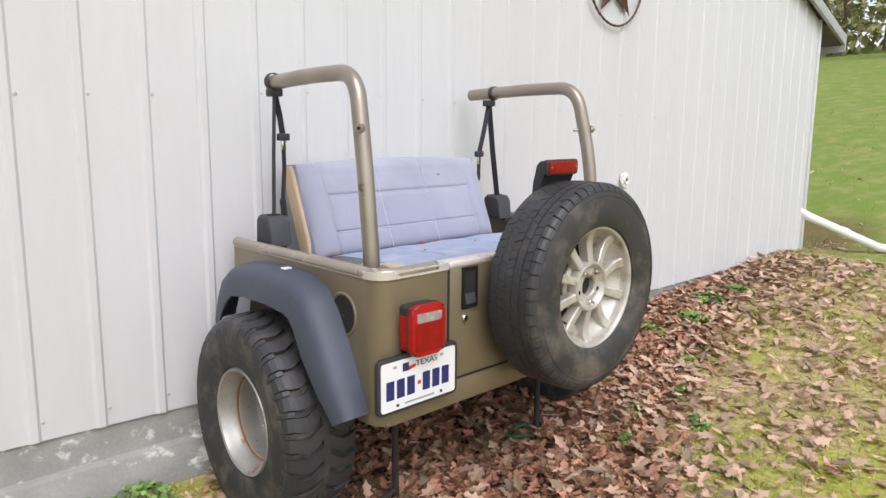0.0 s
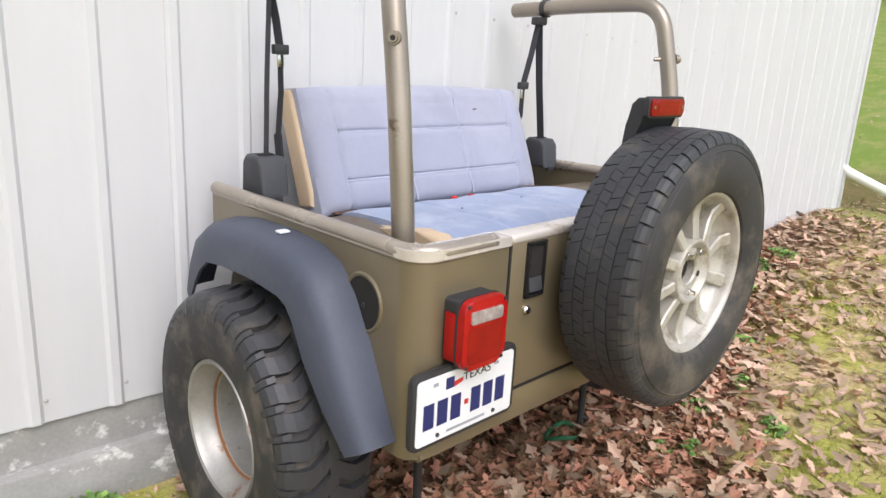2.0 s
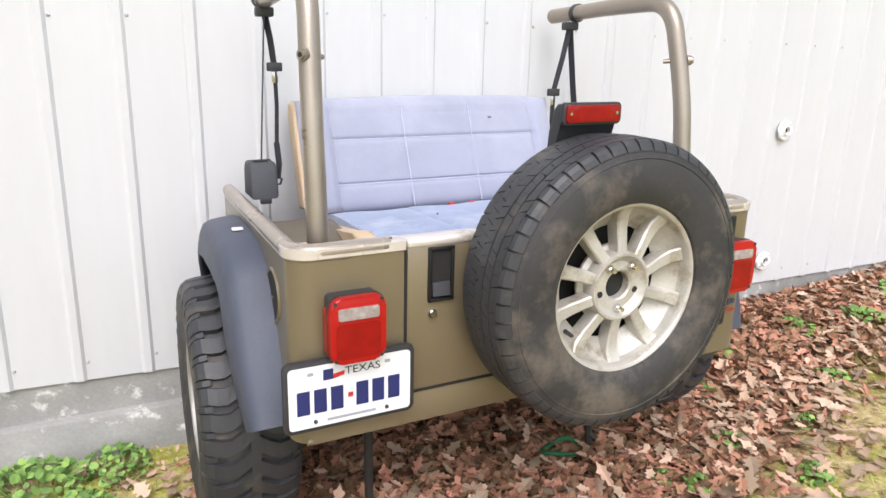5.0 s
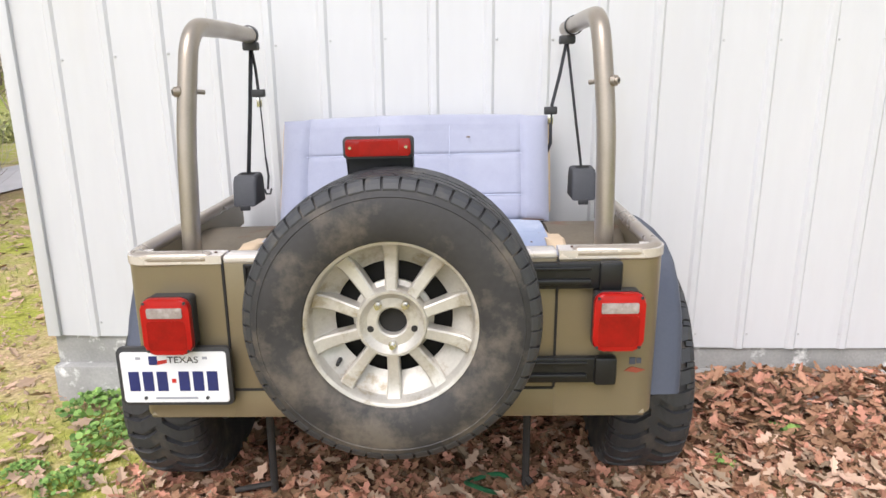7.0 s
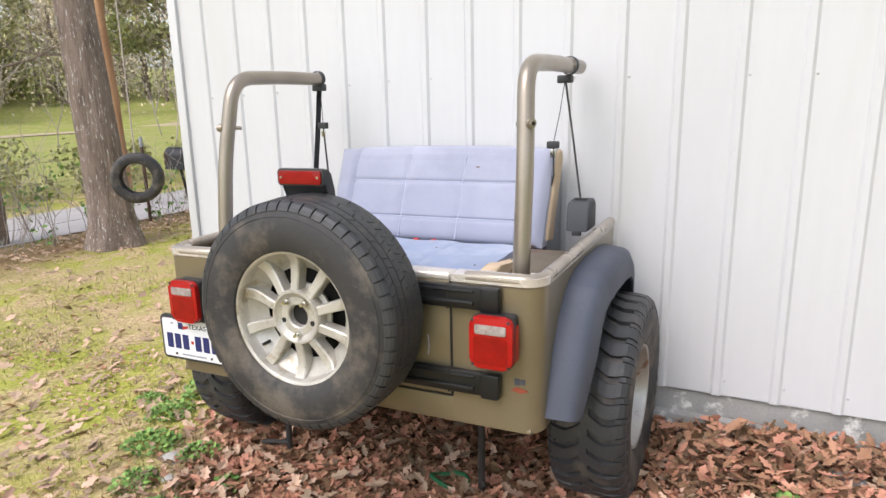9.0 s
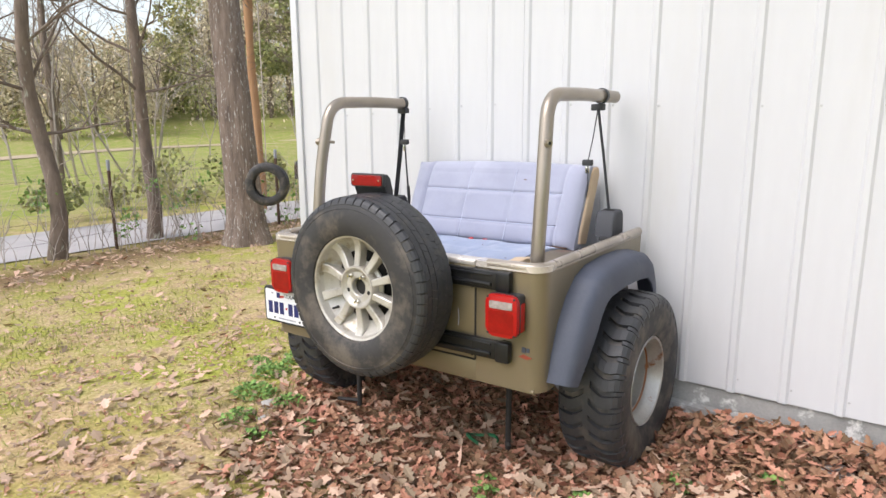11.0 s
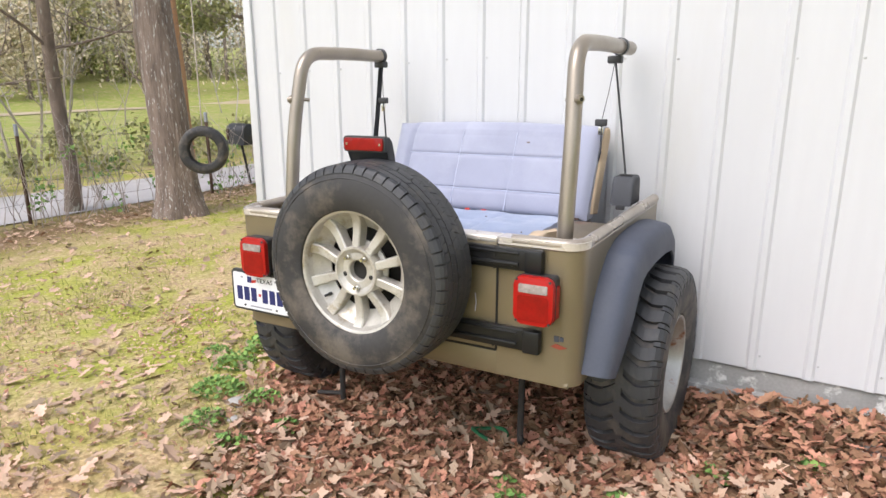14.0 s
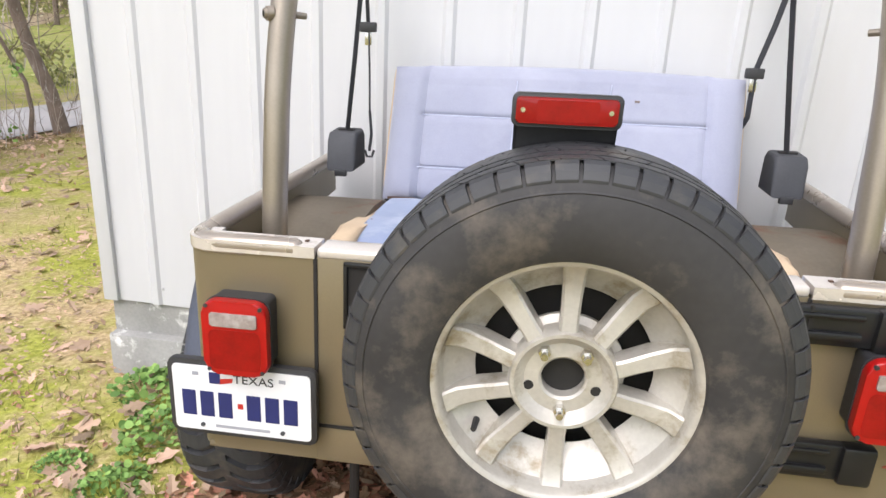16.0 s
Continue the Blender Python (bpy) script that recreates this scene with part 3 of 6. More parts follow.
def make_tub():
    for s in (-1, 1):
        end = GX0 - 0.003 if s < 0 else GX1 + 0.003
        # tail corner
        bm = fresh()
        path = corner_path(s, 0, end)
        strip(bm, path, TZ0 + 0.002, TZ1 - 0.02, 0.02 * (1 if s < 0 else -1))
        part("corner_panel", bm, "paint", bench)
        # side with its wheel arch
        bm = fresh()
        x0 = mirror(s, HALF)
        x1 = mirror(s, HALF - 0.02)
        prism(bm, [(-0.965, TZ0 + 0.002), (-0.965, TZ1 - 0.02), (-0.08, TZ1 - 0.02), (-0.08, 0.69), (-0.72, 0.675), (-0.84, 0.58), (-0.90, 0.42), (-0.915, TZ0 + 0.002)], "x", x0, x1)
        side = part("side_panel", bm, "paint", bench)
        # rolled cap of the side, round the corner
        bm = fresh()
        cap = [(mirror(s, HALF - 0.015), -0.078)] + [(px, py) for px, py in corner_path(s, 0.015, mirror(s, 0.50), -0.95)]
        cap += [(mirror(s, 0.49), cap[-1][1]), (mirror(s, 0.484), cap[-1][1])]
        sweep(bm, [(px, py, TZ1 - 0.012) for px, py in cap], [0.020] * (len(cap) - 2) + [0.015, 0.004], 16)
        part("side_rail", bm, "rail", side)
        # bead on the rail
        bm = fresh()
        bead = [(mirror(s, HALF - 0.001), -0.09)] + [(px, py) for px, py in corner_path(s, 0.001, mirror(s, 0.60), -0.95)]
        sweep(bm, [(px, py, TZ1 - 0.025) for px, py in bead], 0.0055, 8)
        part("bead", bm, "bar", side)
        # ledge over the tail
        bm = fresh()
        xa, xb = sorted((mirror(s, 0.56), end))
        strip(bm, corner_path(s, -0.004, end, -0.95, 0.066), TZ1 - 0.025, TZ1 - 0.002, 0.062 * (1 if s < 0 else -1))
        bmesh.ops.bevel(bm, geom=[e for e in bm.edges if len(e.link_faces) == 2 and e.calc_face_angle(0) > 1.2 and abs(e.verts[0].co.z - e.verts[1].co.z) < 0.001 and e.verts[0].co.z > TZ1 - 0.01], offset=0.009, segments=3, profile=0.5, affect="EDGES")
        led = part("tail_ledge", bm, "ledge", bench, "bronze ledge along the tail, sky glare in its pale colour")
        for k in range(2):
            sx = xa + (xb - xa) * (0.35 + 0.4 * k)
            part("ledge_screw", box(fresh(), sx - 0.004, sx + 0.004, TY + 0.028, TY + 0.036, TZ1 - 0.003, TZ1 + 0.001, 0.001), "rust", led)
        # inner wheel well
        bm = fresh()
        xa, xb = sorted((mirror(s, HALF - 0.02), mirror(s, 0.475)))
        pts = [(-0.88, 0.46)]
        for k in range(13):
            a = math.pi * k / 12
            pts.append((-0.50 - 0.36 * math.cos(a), 0.46 + 0.298 * math.sin(a) ** 0.7))
        pts.append((-0.12, 0.46))
        prism(bm, pts, "x", xa, xb, 0.012)
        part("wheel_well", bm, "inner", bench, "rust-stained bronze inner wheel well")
        # near-black plate added behind the tyre for the shade in the arch
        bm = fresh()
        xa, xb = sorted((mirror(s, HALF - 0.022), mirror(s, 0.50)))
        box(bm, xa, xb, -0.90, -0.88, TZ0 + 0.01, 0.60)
        part("arch_shade", bm, "dark", bench)
    # panel below the gate and floor
    bm = fresh()
    box(bm, GX0 - 0.004, GX1 + 0.004, TY, TY + 0.02, TZ0, GZ0 - 0.004, 0.002)
    part("sill_panel", bm, "paint", bench)
    bm = fresh()
    sweep(bm, [(mirror(-1, HALF - 0.03), TY + 0.014, TZ0 + 0.006), (mirror(1, HALF - 0.03), TY + 0.014, TZ0 + 0.006)], 0.012, 10)
    part("lower_edge", bm, "paint", bench)
    bm = fresh()
    box(bm, mirror(-1, HALF - 0.03), mirror(1, HALF - 0.03), TY + 0.03, -0.1, 0.42, 0.45)
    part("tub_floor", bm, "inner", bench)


make_tub()


def make_gate():
    bm = fresh()
    box(bm, GX0, GX1, TY - 0.001, TY + 0.028, GZ0, TZ1 - 0.02, 0.004)
    gate = part("tailgate", bm, "paint", bench, "olive-bronze tailgate, shut, with a dark seam round it")
    bm = fresh()
    box(bm, GX0 + 0.001, GX1 - 0.001, TY - 0.004, TY + 0.060, TZ1 - 0.025, TZ1 - 0.002, 0.008, 3)
    part("gate_ledge", bm, "ledge", gate)
    # seams
    for x in (GX0 - 0.002, GX1 + 0.001):
        part("seam", box(fresh(), x - 0.0035, x + 0.0035, TY - 0.0035, TY + 0.02, GZ0, TZ1 - 0.025), "dark", gate)
    part("seam", box(fresh(), GX0, GX1, TY - 0.0035, TY + 0.02, GZ0 - 0.0055, GZ0 + 0.0005), "dark", gate)
    # recessed handle
    bm = fresh()
    hx0, hx1, hz0, hz1 = -0.366, -0.296, 0.650, 0.790
    for a, b, c, d in ((hx0, hx1, hz1 - 0.009, hz1), (hx0, hx1, hz0, hz0 + 0.009), (hx0, hx0 + 0.009, hz0, hz1), (hx1 - 0.009, hx1, hz0, hz1)):
        box(bm, a, b, TY - 0.010, TY + 0.005, c, d, 0.003)
    h = part("handle_frame", bm, "gloss_black", gate)
    # flat near-black plate paints the shade of the recess
    part("handle_recess", box(fresh(), hx0 + 0.006, hx1 - 0.006, TY - 0.0035, TY + 0.01, hz0 + 0.006, hz1 - 0.006), "dark", gate)
    bm = fresh()
    prism(bm, [(TY - 0.004, hz0 + 0.012), (TY - 0.013, hz0 + 0.016), (TY - 0.007, hz0 + 0.05), (TY - 0.004, hz0 + 0.05)], "x", hx0 + 0.011, hx1 - 0.011, 0.002)
    part("paddle", bm, "grey_plastic", gate)
    bm = fresh()
    revolve(bm, [(0.0005, -0.009), (0.009, -0.009), (0.012, -0.005), (0.012, 0.004), (0.0005, 0.004)], (-0.352, TY - 0.002, 0.619), "y", 16)
    part("lock", bm, "chrome", gate)
    # hinges
    for z0, z1 in ((0.709, 0.788), (0.438, 0.519)):
        bm = fresh()
        box(bm, 0.585, 0.645, TY - 0.034, TY - 0.001, z0, z1, 0.008)
        box(bm, 0.22, 0.598, TY - 0.024, TY - 0.001, z0 + 0.004, z1 - 0.002, 0.006)
        hg = part("hinge", bm, "gloss_black", gate, "black painted gate hinge")
        part("hinge_rib", box(fresh(), 0.26, 0.565, TY - 0.033, TY - 0.020, z0 + 0.018, z0 + 0.034, 0.005), "gloss_black", gate)
        part("hinge_rib", box(fresh(), 0.26, 0.565, TY - 0.030, TY - 0.020, z1 - 0.022, z1 - 0.012, 0.004), "gloss_black", gate)
        part("hinge_seam", box(fresh(), GX1 - 0.003, GX1 + 0.003, TY - 0.0255, TY - 0.02, z0 + 0.003, z1 - 0.001), "dark", gate)
    # scratch
    sc = fresh()
    sweep(sc, [(0.398, TY - 0.002, 0.545), (0.402, TY - 0.002, 0.575), (0.398, TY - 0.002, 0.61)], 0.0016, 6)
    part("scratch", sc, "piping", gate)
    # spare carrier
    bm = fresh()
    rod(bm, (0.058, TY + 0.0, 0.70), (0.058, -1.20, 0.70), 0.055, seg=18)
    box(bm, -0.10, 0.22, TY - 0.03, TY - 0.001, 0.60, 0.78, 0.01)
    part("spare_carrier", bm, "gloss_black", gate)
    return gate


gate = make_gate()


def make_decal():
    bm = fresh()
    prism(bm, [(0.672, 0.468), (0.705, 0.462), (0.728, 0.470), (0.708, 0.476), (0.690, 0.480)], "y", TY - 0.0025, TY + 0.001)
    d = part("red_emblem", bm, "decal", bench, "faded red emblem on the tail corner")
    bm = fresh()
    box(bm, 0.684, 0.700, TY - 0.0025, TY + 0.001, 0.487, 0.507)
    box(bm, 0.703, 0.716, TY - 0.0025, TY + 0.001, 0.490, 0.505)
    part("dark_emblem", bm, "flare", bench)


make_decal()


def make_flare(s):
    """Moulded wheel-arch flare: a loft of cross-sections round the arch."""
    line = [(-0.975, 0.367), (-0.945, 0.465), (-0.900, 0.572), (-0.838, 0.662), (-0.768, 0.722), (-0.685, 0.750), (-0.54, 0.760), (-0.37, 0.756), (-0.245, 0.738), (-0.160, 0.682), (-0.100, 0.60), (-0.055, 0.51)]
    if s < 0:
        line = [(y + 0.035 * math.sin(math.pi * min(1, (z - 0.355) / 0.42)) if y < -0.5 else y, z) for y, z in line]
    # cross-section: out from the body, over a soft crown, down to the lip and back under
    sec = [(0.0, 0.012), (0.05, 0.008), (0.095, 0.002), (0.118, -0.010), (0.131, -0.034), (0.139, -0.070), (0.141, -0.104), (0.131, -0.106), (0.127, -0.070), (0.118, -0.036), (0.10, -0.018), (0.05, -0.010), (0.0, -0.008)]
    mid = Vector((-0.52, 0.36))
    bm = fresh()
    rings = []
    n = len(line)
    for i, p in enumerate(line):
        a, b = Vector(line[max(i - 1, 0)]), Vector(line[min(i + 1, n - 1)])
        d = (b - a).normalized()
        out = Vector((-d.y, d.x))
        if out.dot(Vector(p) - mid) < 0:
            out = -out
        edge = min(i, n - 1 - i)
        w = (0.70, 0.78, 0.84)[min(edge, 2)]
        deep = (0.62, 0.85, 1.0)[min(edge, 2)]
        ring = []
        for o, u in sec:
            q = Vector(p) + out * u * deep
            ring.append(bm.verts.new((mirror(s, HALF - 0.004 + o * w), q.x, q.y)))
        rings.append(ring)
    m = len(sec)
    for r0, r1 in zip(rings, rings[1:]):
        for k in range(m):
            j = (k + 1) % m
            bm.faces.new((r0[k], r0[j], r1[j], r1[k]))
    bm.faces.new(rings[0])
    bm.faces.new(rings[-1][::-1])
    bmesh.ops.subdivide_edges(bm, edges=[e for e in bm.edges if e.calc_length() > 0.07 and abs(e.verts[0].co.x - e.verts[1].co.x) < 0.02], cuts=1)
    return part("fender_flare", bm, "flare", bench, "faded blue-black plastic fender flare")


for s in (-1, 1):
    make_flare(s)
# scuff of bare plastic on one flare
part("flare_scuff", box(fresh(), mirror(-1, HALF + 0.05), mirror(-1, HALF + 0.02), -0.565, -0.54, 0.768, 0.774, 0.002), "plate", bench)

# fuel filler hole
fu = fresh()
revolve(fu, [(0.062, -0.004), (0.068, -0.005), (0.072, -0.001), (0.072, 0.012), (0.062, 0.012)], (mirror(-1, HALF), -0.846, 0.660), "x", 32)
filler = part("fuel_filler", fu, "paint", bench, "open round fuel filler hole, dark inside")
# the hole is a near-black disc, its inner shade put into the colour
part("filler_cup", revolve(fresh(), [(0.0005, -0.0025), (0.0635, -0.0025), (0.0635, 0.02), (0.0005, 0.02)], (mirror(-1, HALF), -0.846, 0.660), "x", 32), "dark", filler)
part("filler_bolt", revolve(fresh(), [(0.0005, -0.006), (0.006, -0.005), (0.007, 0.0), (0.0005, 0.0)], (mirror(-1, HALF), -0.849, 0.655), "x", 10), "black", filler)


# ---- wheels ----
def lug(bm, centre, axis, sign, path, width, r_in, drop, taper=0.85):
    """One tread lug: path of (offset along the axis, angle, top radius); it stands on the casing."""
    c = Vector(centre)

    def at(o, a, r):
        u, v = r * math.cos(a), r * math.sin(a)
        return c + (Vector((sign * o, u, v)) if axis == "x" else Vector((u, sign * o, v)))
    rows = []
    for o, a, r in path:
        h = width / 2
        rows.append([bm.verts.new(at(o, a - h, r - drop)), bm.verts.new(at(o, a - h * taper, r)), bm.verts.new(at(o, a + h * taper, r)), bm.verts.new(at(o, a + h, r - drop))])
    for r0, r1 in zip(rows, rows[1:]):
        for k in range(3):
            bm.faces.new((r0[k], r0[k + 1], r1[k + 1], r1[k]))
    bm.faces.new(rows[0])
    bm.faces.new(rows[-1][::-1])


def make_mud_wheel(s):
    """Wide mud tyre on a deep steel rim; s is the side of the car."""
    hub = (mirror(s, 0.792 if s < 0 else 0.806), -0.452 if s < 0 else -0.418, 0.224)
    w = part("wheel", revolve(fresh(), [(0.178, -0.10), (0.186, -0.112), (0.192, -0.106), (0.188, -0.09), (0.176, -0.075), (0.176, 0.06), (0.190, 0.085), (0.196, 0.105), (0.190, 0.118), (0.182, 0.114), (0.176, 0.095), (0.164, 0.080), (0.160, 0.055), (0.150, 0.048), (0.148, -0.08)], hub, "x", 56, True, s), "steel", bench, "mud wheel with a rust-streaked steel rim, sunk in leaves")
    prof = [(0.186, 0.095), (0.198, 0.116), (0.235, 0.128), (0.285, 0.136), (0.33, 0.132), (0.348, 0.122), (0.358, 0.105), (0.3625, 0.06), (0.364, 0.0), (0.3625, -0.06), (0.358, -0.105), (0.348, -0.122), (0.33, -0.132), (0.285, -0.136), (0.235, -0.128), (0.198, -0.116), (0.186, -0.095)]
    part("tyre", revolve(fresh(), prof, hub, "x", 72, True, s), "rubber", w, "worn black mud tyre")
    bm = fresh()
    n = 34
    for k in range(n):
        a = 2 * math.pi * k / n
        step = 2 * math.pi / n
        for side in (-1, 1):
            ph = a + (step / 2 if side > 0 else 0)
            path = [(side * o, ph + t * step, r) for o, t, r in ((-0.012, -0.30, 0.378), (0.008, -0.36, 0.3785), (0.035, -0.08, 0.379), (0.060, 0.12, 0.378), (0.085, 0.10, 0.376), (0.108, 0.0, 0.371), (0.124, -0.02, 0.358), (0.131, -0.02, 0.342))]
            lug(bm, hub, "x", s, path, step * 0.70, 0.35, 0.016, 0.9)
            path = [(side * o, ph + step * 0.5 + t * step, r) for o, t, r in ((0.098, 0.0, 0.37), (0.118, 0.0, 0.363), (0.130, 0.0, 0.346), (0.1345, 0.0, 0.33))]
            lug(bm, hub, "x", s, path, step * 0.26, 0.35, 0.012)
    part("tread", bm, "tread", w, "chunky curved tread lugs", smooth=False)
    # dish with oval holes
    wheel_hub = hub
    hub = (hub[0] - s * 0.012, hub[1], hub[2])
    part("dish", revolve(fresh(), [(0.045, 0.015), (0.080, 0.000), (0.092, -0.008), (0.092, -0.018), (0.080, -0.010), (0.045, 0.002)], hub, "x", 40, True, s), "steel", w)
    part("dish_ring", revolve(fresh(), [(0.130, -0.012), (0.152, -0.006), (0.152, -0.020), (0.130, -0.022)], hub, "x", 40, True, s), "steel", w)
    for k in range(8):
        a = 2 * math.pi * k / 8
        c, d = math.cos(a), math.sin(a)
        bm = fresh()
        vs = []
        for r, hw in ((0.088, 0.022), (0.110, 0.018), (0.134, 0.030)):
            for o in (-0.010, -0.022):
                for q in (-1, 1):
                    vs.append(bm.verts.new((hub[0] + s * o, hub[1] + c * r - d * hw * q, hub[2] + d * r + c * hw * q)))
        for i0 in (0, 4):
            a0, b0, c0, d0 = vs[i0:i0 + 4]
            a1, b1, c1, d1 = vs[i0 + 4:i0 + 8]
            for f in ((a0, b0, b1, a1), (c0, d0, d1, c1), (a0, c0, c1, a1), (b0, d0, d1, b1)):
                bm.faces.new(f)
        part("spoke", bm, "steel", w)
    part("rust_line", revolve(fresh(), [(0.1605, 0.052), (0.156, 0.057), (0.152, 0.0505), (0.156, 0.046)], wheel_hub, "x", 48, True, s), "orange_rust", w, "orange rust line inside the rim")
    # drum disc in near-black, so the shade deep in the rim is its colour
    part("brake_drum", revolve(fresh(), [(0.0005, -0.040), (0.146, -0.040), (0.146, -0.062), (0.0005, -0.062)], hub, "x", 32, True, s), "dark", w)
    part("hub_cap", revolve(fresh(), [(0.0005, 0.026), (0.030, 0.024), (0.040, 0.016), (0.045, 0.000), (0.0005, 0.000)], hub, "x", 24, True, s), "chrome", w)
    for k in range(5):
        a = 2 * math.pi * k / 5 + 0.3
        y, z = hub[1] + 0.068 * math.cos(a), hub[2] + 0.068 * math.sin(a)
        part("lug_nut", rod(fresh(), (hub[0] + s * 0.000, y, z), (hub[0] + s * 0.024, y, z), 0.011, 0.008, 6), "chrome", w)


for s in (-1, 1):
    make_mud_wheel(s)
part("axle", rod(fresh(), (mirror(-1, 0.72), -0.452, 0.228), (mirror(1, 0.72), -0.418, 0.228), 0.03, seg=12), "iron", bench)


def make_spare():
    c = (0.058, -1.176, 0.695)
    R = 0.368
    # offset along the axis grows towards the camera side (minus y): sign -1
    w = part("spare_wheel", revolve(fresh(), [(0.194, 0.052), (0.199, 0.072), (0.2015, 0.086), (0.2055, 0.090), (0.211, 0.091), (0.214, 0.084), (0.206, 0.072), (0.204, -0.08), (0.212, -0.095), (0.200, -0.09), (0.184, -0.06), (0.176, -0.02), (0.180, 0.03)], c, "y", 64, True, -1), "alloy", gate, "spare wheel with a weathered ten-spoke alloy rim")
    prof = [(0.205, 0.080), (0.214, 0.098), (0.235, 0.109), (0.272, 0.1135), (0.305, 0.110), (0.328, 0.102), (0.342, 0.094), (0.352, 0.080), (0.3565, 0.045), (0.358, 0.0), (0.3565, -0.045), (0.352, -0.080), (0.342, -0.094), (0.305, -0.110), (0.272, -0.1135), (0.235, -0.109), (0.214, -0.098), (0.205, -0.080)]
    tyre = part("tyre", revolve(fresh(), prof, c, "y", 96, True, -1), "rubber", w, "worn all-terrain spare tyre, dusty sidewall")
    bm = fresh()
    for i, (r, o) in enumerate(((0.318, 0.1075),)):
        revolve(bm, [(r - 0.0025, o - 0.002), (r, o + 0.0002), (r + 0.0025, o - 0.002)], c, "y", 96, True, -1)
    part("sidewall_ring", bm, "rubber", w)
    bm = fresh()
    n = 76
    step = 2 * math.pi / n
    for k in range(n):
        a = k * step
        for row, (o, wd) in enumerate(((-0.062, 0.0285), (-0.031, 0.0295), (0.0, 0.0295), (0.031, 0.0295), (0.062, 0.0285))):
            ph = a + (0.5 * step if row % 2 else 0) + rng.uniform(-0.04, 0.04) * step
            r = 0.3635 - 0.0012 * (abs(o) / 0.03)
            sk = 0.16 * step * (1 if row % 2 else -1) + rng.uniform(-0.05, 0.05) * step
            lug(bm, c, "y", -1, [(o - wd / 2, ph - sk, r), (o, ph, r + 0.0005), (o + wd / 2, ph + sk, r)], step * rng.uniform(0.94, 0.985), 0.35, 0.0026, 0.98)
    step = 2 * math.pi / 54
    for k in range(54):
        for side in (-1, 1):
            ph = k * step + (0.25 * step if side > 0 else 0)
            big = 0.70 if k % 2 else 0.62
            lug(bm, c, "y", -1, [(side * o, ph, r) for o, r in ((0.077, 0.3600), (0.088, 0.3560), (0.096, 0.3475), (0.101, 0.336))], step * (big + 0.22), 0.34, 0.0042, 0.955)
    part("tread", bm, "tread", w, "worn tread blocks", smooth=False)
    # hub and ten spokes
    bm = fresh()
    revolve(bm, [(0.035, 0.030), (0.035, 0.052), (0.039, 0.056), (0.062, 0.054), (0.070, 0.060), (0.078, 0.070), (0.084, 0.070), (0.088, 0.062), (0.088, 0.030)], c, "y", 48, True, -1)
    part("hub", bm, "alloy", w)
    for k in range(10):
        a = -math.pi / 2 + k * math.pi / 5
        bm = fresh()
        u, v = Vector((math.cos(a), 0, math.sin(a))), Vector((-math.sin(a), 0, math.cos(a)))
        cc = Vector(c)
        rows = []
        for r, hw, o, d in ((0.080, 0.0150, 0.066, 0.040), (0.105, 0.0145, 0.062, 0.040), (0.140, 0.0155, 0.056, 0.040), (0.174, 0.0175, 0.056, 0.034), (0.197, 0.0190, 0.070, 0.030)):
            rows.append([bm.verts.new(cc + u * r + v * hw + Vector((0, -o + d, 0))), bm.verts.new(cc + u * r + v * hw + Vector((0, -o + 0.004, 0))), bm.verts.new(cc + u * r + v * (hw - 0.004) + Vector((0, -o, 0))), bm.verts.new(cc + u * r - v * (hw - 0.004) + Vector((0, -o, 0))), bm.verts.new(cc + u * r - v * hw + Vector((0, -o + 0.004, 0))), bm.verts.new(cc + u * r - v * hw + Vector((0, -o + d, 0)))])
        for r0, r1 in zip(rows, rows[1:]):
            for i in range(6):
                j = (i + 1) % 6
                bm.faces.new((r0[i], r0[j], r1[j], r1[i]))
        bm.faces.new(rows[0])
        bm.faces.new(rows[-1][::-1])
        part("spoke", bm, "alloy", w)
    # sloping dish between the spokes, and a near-black disc painting the openings' shade
    part("dish", revolve(fresh(), [(0.146, 0.014), (0.180, 0.036), (0.196, 0.056), (0.198, 0.048), (0.182, 0.028), (0.150, 0.006)], c, "y", 60, True, -1), "alloy", w)
    part("dish_inner", revolve(fresh(), [(0.086, 0.030), (0.100, 0.022), (0.100, 0.014), (0.086, 0.018)], c, "y", 48, True, -1), "alloy", w)
    part("rim_shade", revolve(fresh(), [(0.0005, -0.02), (0.176, -0.02), (0.176, -0.03), (0.0005, -0.03)], c, "y", 40, True, -1), "dark", w)
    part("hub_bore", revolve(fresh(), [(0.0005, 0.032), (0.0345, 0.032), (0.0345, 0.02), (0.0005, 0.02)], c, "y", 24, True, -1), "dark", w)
    for k in range(5):
        a = -math.pi / 2 + k * 2 * math.pi / 5
        x, z = c[0] + 0.0565 * math.cos(a), c[2] + 0.0565 * math.sin(a)
        if k in (0, 2, 3):
            bm = rod(fresh(), (x, c[1] - 0.05, z), (x, c[1] - 0.066, z), 0.0115, 0.010, 6)
            rod(bm, (x, c[1] - 0.062, z), (x, c[1] - 0.080, z), 0.0065, 0.006, 10)
            part("lug_nut", bm, "chrome", w)
        else:
            part("stud_hole", rod(fresh(), (x, c[1] - 0.05, z), (x, c[1] - 0.0555, z), 0.0085, seg=14), "dark", w)
    part("valve", rod(fresh(), (c[0] - 0.135, c[1] - 0.035, c[2] - 0.105), (c[0] - 0.137, c[1] - 0.066, c[2] - 0.106), 0.006, 0.005, 8), "black", w)


make_spare()


